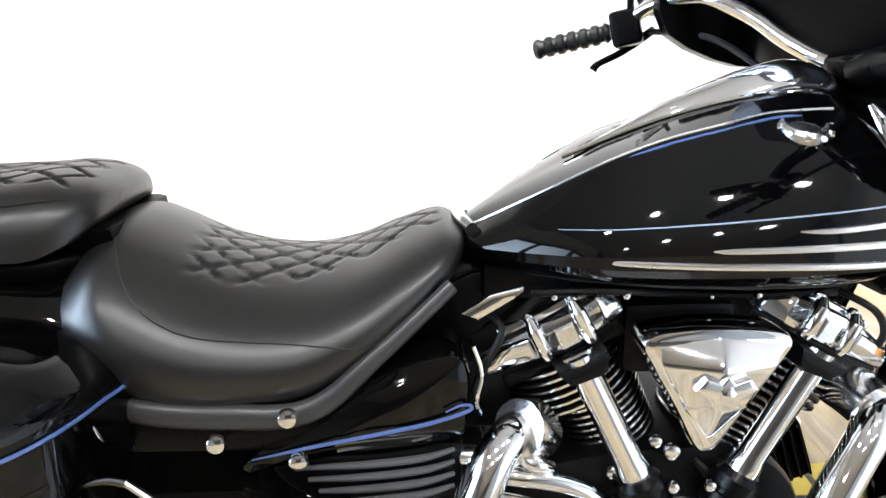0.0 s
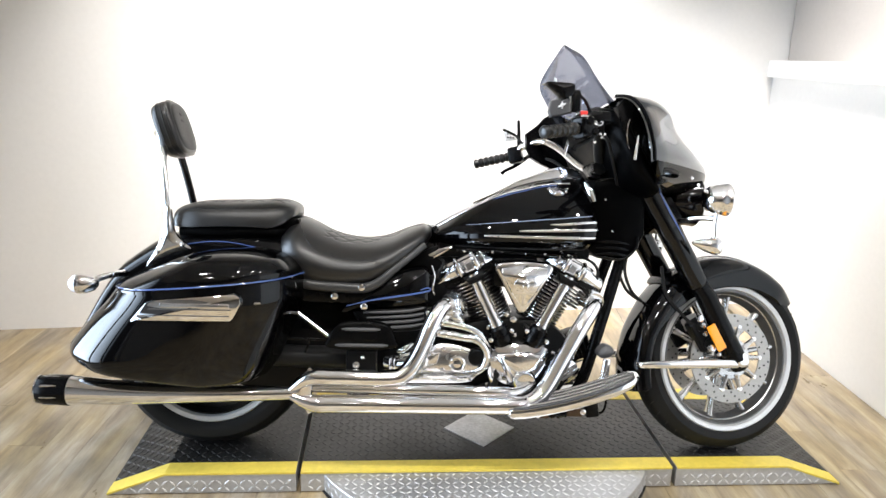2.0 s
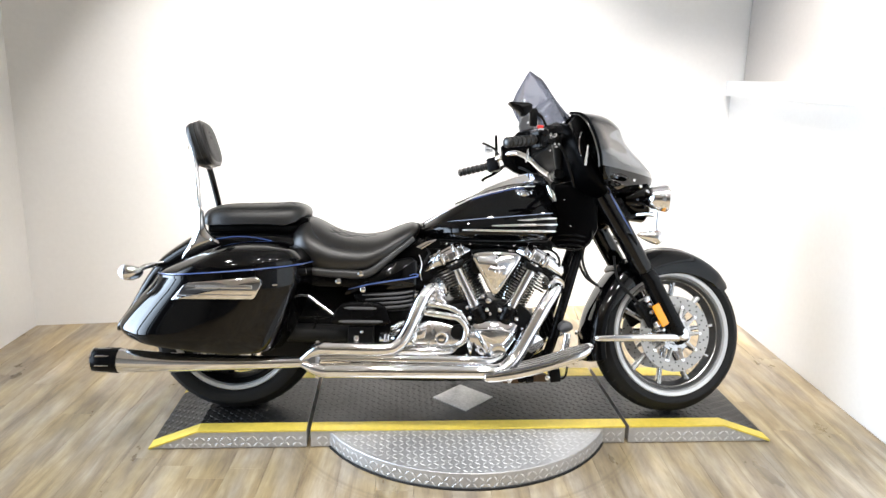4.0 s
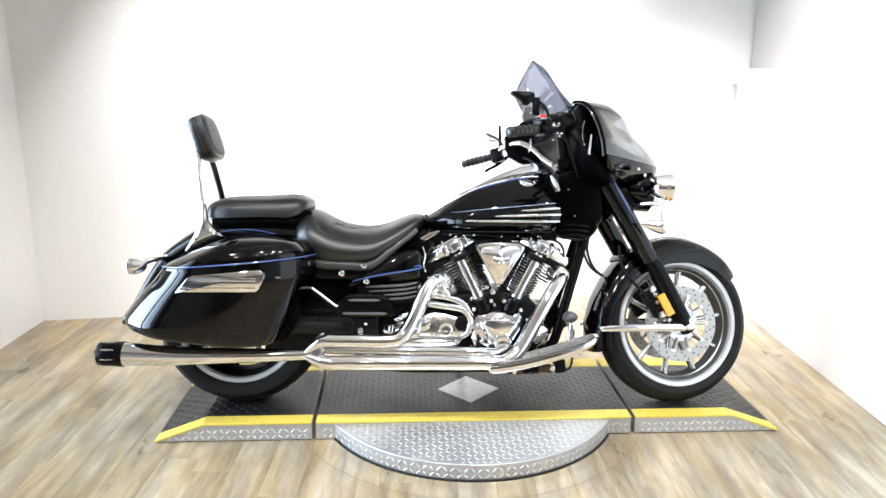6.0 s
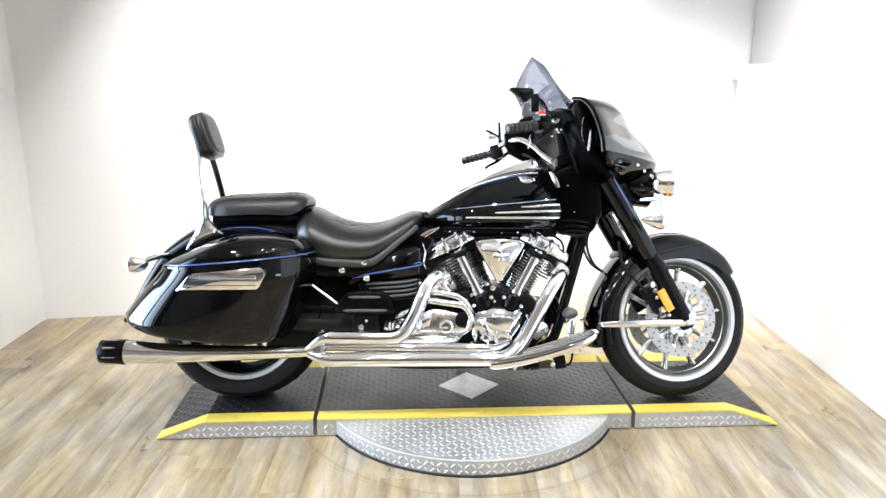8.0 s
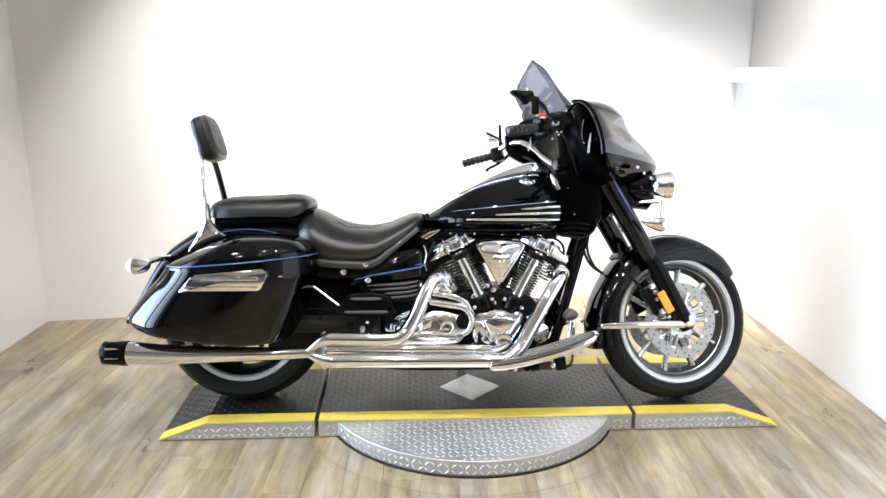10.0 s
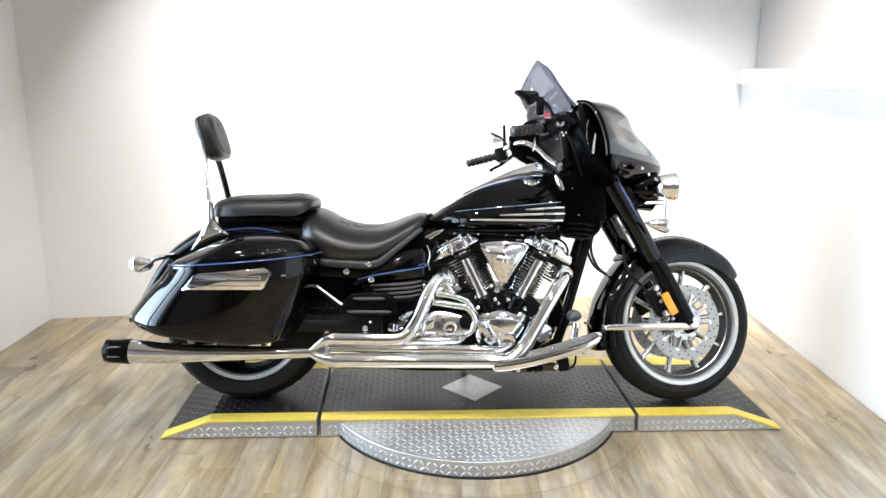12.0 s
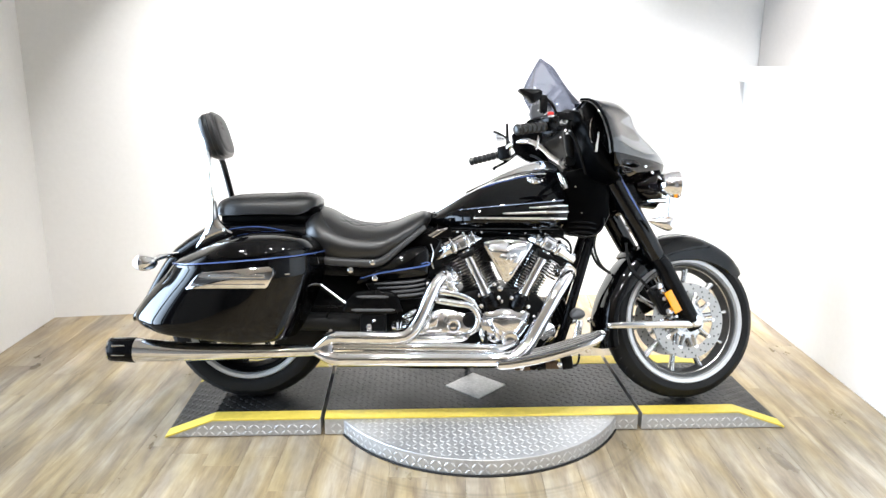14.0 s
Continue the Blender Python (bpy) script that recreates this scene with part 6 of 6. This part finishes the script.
part("pinion_cover", lathe([(0.030, 0), (0.030, 0.012), (0.022, 0.020), (0.008, 0.022)], (0.862, -0.158, 0.332), (0, -1, 0), 28), crinkle, bike, "dark round fitting")
part("starter_nose", tube([(0.575, -0.13, 0.305), (0.62, -0.155, 0.305), (0.66, -0.165, 0.305)], [0.022, 0.026, 0.030], 24), worn_chrome, bike, "polished ribbed starter nose")
for k in range(4):
    part("starter_ring", lathe([(0.027, -0.003), (0.030, 0), (0.027, 0.003)], (0.590 + k * 0.014, -0.142 - k * 0.004, 0.305), (1, -0.2, 0), 24), chrome, bike, "chrome ring")
part("brake_lever_link", tube([(0.66, -0.175, 0.292), (0.69, -0.19, 0.300), (0.70, -0.185, 0.325), (0.685, -0.175, 0.335)], 0.0075, 10, 18), worn_chrome, bike, "silver hook lever")
part("sensor", tube([(0.70, -0.165, 0.472), (0.735, -0.175, 0.476), (0.75, -0.178, 0.470)], [0.012, 0.013, 0.007], 12), worn_chrome, bike, "silver sensor plug")
part("sensor", tube([(0.715, -0.17, 0.448), (0.74, -0.178, 0.452)], [0.011, 0.009], 12), worn_chrome, bike, "silver sensor plug")
for x, z, r in ((0.978, 0.452, 0.012), (0.955, 0.468, 0.009), (0.925, 0.402, 0.008), (1.035, 0.408, 0.008), (0.90, 0.425, 0.009), (1.06, 0.43, 0.009), (0.985, 0.402, 0.007)):
    part("case_bolt", bolt((x, -0.140, z), r), worn_chrome, case, "silver case bolt")

for k, (x0, z0, x1, z1) in enumerate(((0.905, 0.395, 0.945, 0.435), (1.012, 0.435, 1.055, 0.395), (1.085, 0.30, 1.135, 0.34), (0.93, 0.215, 1.01, 0.20))):
    part("case_web", tube([(x0, -0.132, z0), ((x0 + x1) / 2, -0.140, (z0 + z1) / 2), (x1, -0.132, z1)], [0.006, 0.009, 0.006], 8, 10), crinkle, case, "cast web on the crankcase")
for k, (x, z) in enumerate(((1.085, 0.385), (1.11, 0.345), (1.12, 0.30), (0.905, 0.38), (0.90, 0.24), (0.945, 0.212), (1.055, 0.215), (1.095, 0.245))):
    part("case_bolt", bolt((x, -0.138, z), 0.0065), worn_chrome, case, "silver case bolt")
part("engine_hose", tube([(0.905, -0.12, 0.24), (0.87, -0.15, 0.225), (0.82, -0.15, 0.215), (0.78, -0.14, 0.21)], 0.009, 10, 20), rubber, bike, "black rubber hose")
part("engine_hose", tube([(0.90, -0.145, 0.36), (0.915, -0.155, 0.30), (0.908, -0.15, 0.24), (0.88, -0.14, 0.215)], 0.007, 10, 20), rubber, bike, "black rubber hose")
for k, (x0, z0, x1, z1) in enumerate(((0.715, 0.455, 0.775, 0.462), (0.770, 0.470, 0.815, 0.448), (0.905, 0.300, 0.912, 0.255), (0.612, 0.345, 0.655, 0.372))):
    part("fitting", tube([(x0, -0.160, z0), ((x0 + x1) / 2, -0.172, (z0 + z1) / 2), (x1, -0.160, z1)], [0.009, 0.011, 0.008], 12, 10), worn_chrome if k % 2 == 0 else chrome, bike, "polished fitting beside the engine")
part("crank_hose", tube([(0.905, -0.155, 0.345), (0.925, -0.165, 0.300), (0.922, -0.16, 0.25), (0.905, -0.15, 0.215), (0.87, -0.145, 0.205)], 0.011, 12, 24), rubber, bike, "black rubber breather hose")
part("ignition_lead", tube([(0.735, -0.12, 0.645), (0.75, -0.15, 0.632), (0.735, -0.16, 0.60), (0.718, -0.15, 0.56), (0.722, -0.13, 0.53)], 0.0048, 8, 26), rubber, bike, "black ignition lead")
part("ignition_lead", tube([(1.20, -0.10, 0.655), (1.235, -0.13, 0.635), (1.25, -0.13, 0.60), (1.24, -0.11, 0.56)], 0.0048, 8, 26), rubber, bike, "black ignition lead")
part("head_bracket", pad([(0.70, 0.655), (0.735, 0.675), (0.775, 0.685), (0.765, 0.672), (0.72, 0.645)], -0.145, -0.155, 0.003), chrome, bike, "bright bracket under the tank")
part("tank_mount", tube([(0.79, -0.12, 0.668), (0.90, -0.135, 0.672), (1.05, -0.135, 0.662), (1.18, -0.125, 0.662)], 0.006, 8, 24), plastic, bike, "black loom under the tank")
for x, z, r in ((0.815, 0.668, 0.004), (0.868, 0.6655, 0.003), (0.905, 0.6675, 0.0045), (1.012, 0.664, 0.003), (1.072, 0.6645, 0.004), (1.148, 0.663, 0.0035)):
    part("loom_clip", bolt((x, -0.141, z), r, h=0.004, seg=8), worn_chrome, bike, "small bright clip")

# ---- exhaust ----
ex = part("muffler", tube([(0.300, -0.245, 0.232), (0.262, -0.245, 0.230), (0.05, -0.245, 0.226), (-0.16, -0.245, 0.224), (-0.25, -0.245, 0.226), (-0.33, -0.245, 0.229), (-0.376, -0.245, 0.230)], [0.020, 0.0215, 0.0275, 0.0345, 0.038, 0.042, 0.0445], 32), chrome, bike, "long chrome slip-on muffler", 50)
part("muffler_tip", lathe([(0.030, 0.09), (0.040, 0.092), (0.0425, 0.088), (0.045, 0.06), (0.0465, 0.0), (0.044, -0.003), (0.03, -0.003)], (-0.374, -0.245, 0.230), (-1, 0, 0.02), 40, closed=False), plastic, ex, "black muffler end cap", 35)
for k in range(8):
    a = 2 * math.pi * (k + 0.35) / 8
    rr = Vector((0, math.cos(a), math.sin(a)))
    c = Vector((-0.420, -0.245, 0.231))
    part("tip_groove", tube([c + rr * 0.0455 + Vector((0.022, 0, 0)), c + rr * 0.0455, c + rr * 0.0440 + Vector((-0.026, 0, 0))], [0.001, 0.0028, 0.0035], 8), worn_chrome, ex, "milled silver groove in the end cap")
part("end_ring", lathe([(0.040, 0.0), (0.043, 0.002), (0.043, 0.006), (0.038, 0.008), (0.034, 0.004)], (-0.461, -0.245, 0.232), (-1, 0, 0.02), 36), chrome, ex, "chrome end ring", 35)
rp = part("rear_header", tube([(0.285, -0.250, 0.238), (0.345, -0.252, 0.279), (0.42, -0.252, 0.282), (0.585, -0.250, 0.281), (0.635, -0.245, 0.296), (0.672, -0.232, 0.345), (0.712, -0.210, 0.432), (0.738, -0.192, 0.482), (0.765, -0.165, 0.500), (0.790, -0.12, 0.488)], [0.012, 0.0255, 0.027, 0.027, 0.027, 0.027, 0.027, 0.026, 0.025, 0.024], 26, 80), chrome, bike, "chrome rear exhaust header shield", 50)
part("header_flange", tube([(0.770, -0.168, 0.508), (0.788, -0.150, 0.498), (0.803, -0.135, 0.480)], [0.036, 0.038, 0.033], 24), worn_chrome, rp, "chrome header flange")
part("header_slot", tube([(0.645, -0.266, 0.315), (0.668, -0.255, 0.355), (0.700, -0.236, 0.42)], [0.001, 0.004, 0.001], 8, 14), gap_dark, rp, "dark slot along the header")
fp = part("front_header", tube([(0.285, -0.252, 0.226), (0.36, -0.258, 0.203), (0.45, -0.258, 0.203), (0.94, -0.256, 0.203), (1.02, -0.248, 0.208), (1.068, -0.236, 0.243), (1.118, -0.215, 0.322), (1.185, -0.190, 0.435), (1.222, -0.172, 0.490), (1.240, -0.145, 0.508), (1.238, -0.09, 0.505)], [0.012, 0.026, 0.0275, 0.0275, 0.027, 0.027, 0.027, 0.026, 0.026, 0.025, 0.024], 26, 96), chrome, bike, "chrome front exhaust header shield", 50)
part("header_flange", tube([(1.236, -0.150, 0.510), (1.228, -0.120, 0.520), (1.215, -0.09, 0.520)], [0.034, 0.036, 0.03], 24), worn_chrome, fp, "chrome header flange")
part("collector", pad([(0.262, 0.232), (0.275, 0.246), (0.335, 0.300), (0.352, 0.306), (0.352, 0.178), (0.335, 0.182), (0.275, 0.220)], -0.225, -0.262, 0.010, 0.004, smooth=40), chrome, ex, "pointed chrome collector shield", 40)
part("inner_pipe", tube([(0.345, -0.235, 0.243), (0.65, -0.238, 0.243), (0.90, -0.236, 0.240), (0.98, -0.225, 0.236), (1.03, -0.20, 0.25)], [0.012, 0.017, 0.017, 0.016, 0.012], 18, 30), chrome, ex, "chrome inner pipe between the shields")

# ---- rider floorboards and pedal ----
for side in (-1, 1):
    def board_pt(f, g, up=0.0):
        """f along from the rear, g across from the inner side."""
        x = 0.955 + 0.405 * f
        z = 0.192 + 0.106 * max(f, 0) ** 1.5
        yy = 0.165 + 0.135 * g
        return Vector((x, side * yy, z + up))
    OUT = [(0.0, 0.05), (0.0, 0.85), (0.05, 0.97), (0.3, 1.0), (0.75, 1.0), (0.92, 0.9), (1.0, 0.62), (1.0, 0.3), (0.93, 0.08), (0.75, 0.0), (0.05, 0.0)]
    ring = catmull(OUT, 64, True)
    cx, cy = 0.5, 0.5
    rings = [[board_pt(cx + (f - cx) * s, cy + (g - cy) * s, u) for f, g in ring] for s, u in ((0.02, -0.022), (0.5, -0.022), (0.94, -0.022), (1.0, -0.016), (1.01, 0.0), (0.985, 0.006), (0.94, 0.005), (0.91, -0.002), (0.5, -0.002), (0.02, -0.002))]
    fl = part("floorboard", loft(rings), chrome, bike, "chrome rider floorboard", 45)
    mat_rows = ((0.93, -0.002), (0.935, 0.006), (0.92, 0.0085), (0.7, 0.0085), (0.45, 0.0085), (0.2, 0.0085), (0.02, 0.0085))
    part("rubber_mat", loft([[board_pt(cx + (f - cx) * k, cy + (g - cy) * k, u) for f, g in ring] for k, u in mat_rows]), mat_rubber, fl, "worn grey rubber mat", 35)
    for g, f0, f1 in ((0.18, 0.08, 0.90), (0.39, 0.06, 0.95), (0.61, 0.06, 0.95), (0.82, 0.08, 0.90)):
        part("mat_rib", tube([board_pt(f0 + (f1 - f0) * k / 12, g, 0.0088) for k in range(13)], [0.001] + [0.0045] * 11 + [0.001], 10, 0, 0.5), worn_chrome, fl, "bright rib along the mat")
pedal = part("brake_pedal", tube([(1.262, -0.17, 0.225), (1.268, -0.175, 0.26), (1.274, -0.18, 0.30), (1.278, -0.18, 0.335)], [0.016, 0.015, 0.013, 0.012], 14, 16, 0.6), worn_chrome, bike, "silver brake pedal arm")
part("pedal_pad", pad([(1.244, 0.352), (1.250, 0.370), (1.268, 0.382), (1.290, 0.376), (1.297, 0.358), (1.283, 0.344), (1.258, 0.340)], -0.155, -0.198, 0.010, 0.005, smooth=36), badge, pedal, "grey rubber pedal pad")

# ---- floor planks ----
PW, PL = 0.132, 1.22
floor_turn = radians(-2.7)
bm = bmesh.new()
skin(bm, [[(x, y, z) for x, y in ((-2.75, -8.5), (1.95, -8.5), (1.95, 1.98), (-2.75, 1.98))] for z in (-0.06, -0.0045)])
floor = tagged(new("floor", finish(bm, "floor", gap_dark)), "worn light oak plank floor", "floor", kind="structure")
pb = bmesh.new()
b = 0.0007
skin(pb, [[(x * (PL / 2 - i), y * (PW / 2 - i), z) for x, y in ((-1, -1), (1, -1), (1, 1), (-1, 1))] for i, z in ((0.0002, -0.0044), (0.0002, -0.0006), (b, 0.0))])
plank_mesh = finish(pb, "plank", oak, 20)
rest = bmesh.new()
random.seed(5)
count = 0
turn = Matrix.Rotation(floor_turn, 4, "Z")
for i in range(-20, 17):
    off = random.random() * PL
    for j in range(-8, 3):
        c = turn @ Vector((i * PW, j * PL + off, 0))
        m = Matrix.Translation(c) @ turn @ Matrix.Rotation(radians(90 if random.random() < 0.5 else -90), 4, "Z")
        if -2.2 < c.x < 1.68 and -1.9 < c.y < 1.25 and count < 300:
            ob = new("plank", plank_mesh)
            ob.parent = floor
            ob.matrix_local = m
            count += 1
        elif -2.62 < c.x < 1.90 and -8.6 < c.y < 2.5:
            vs = []
            for x, y in ((-1, -1), (1, -1), (1, 1), (-1, 1)):
                p = m @ Vector((x * (PL / 2 - 0.0006), y * (PW / 2 - 0.0006), -0.0002))
                vs.append(rest.verts.new((min(max(p.x, -2.66), 1.80), min(p.y, 1.90), p.z)))
            if max((v.co - vs[0].co).length for v in vs) > 0.05 and max(v.co.y for v in vs) - min(v.co.y for v in vs) > 0.05:
                rest.faces.new(vs)
tagged(part("planks", rest, oak_far, floor, "oak planks"), kind="stuff")
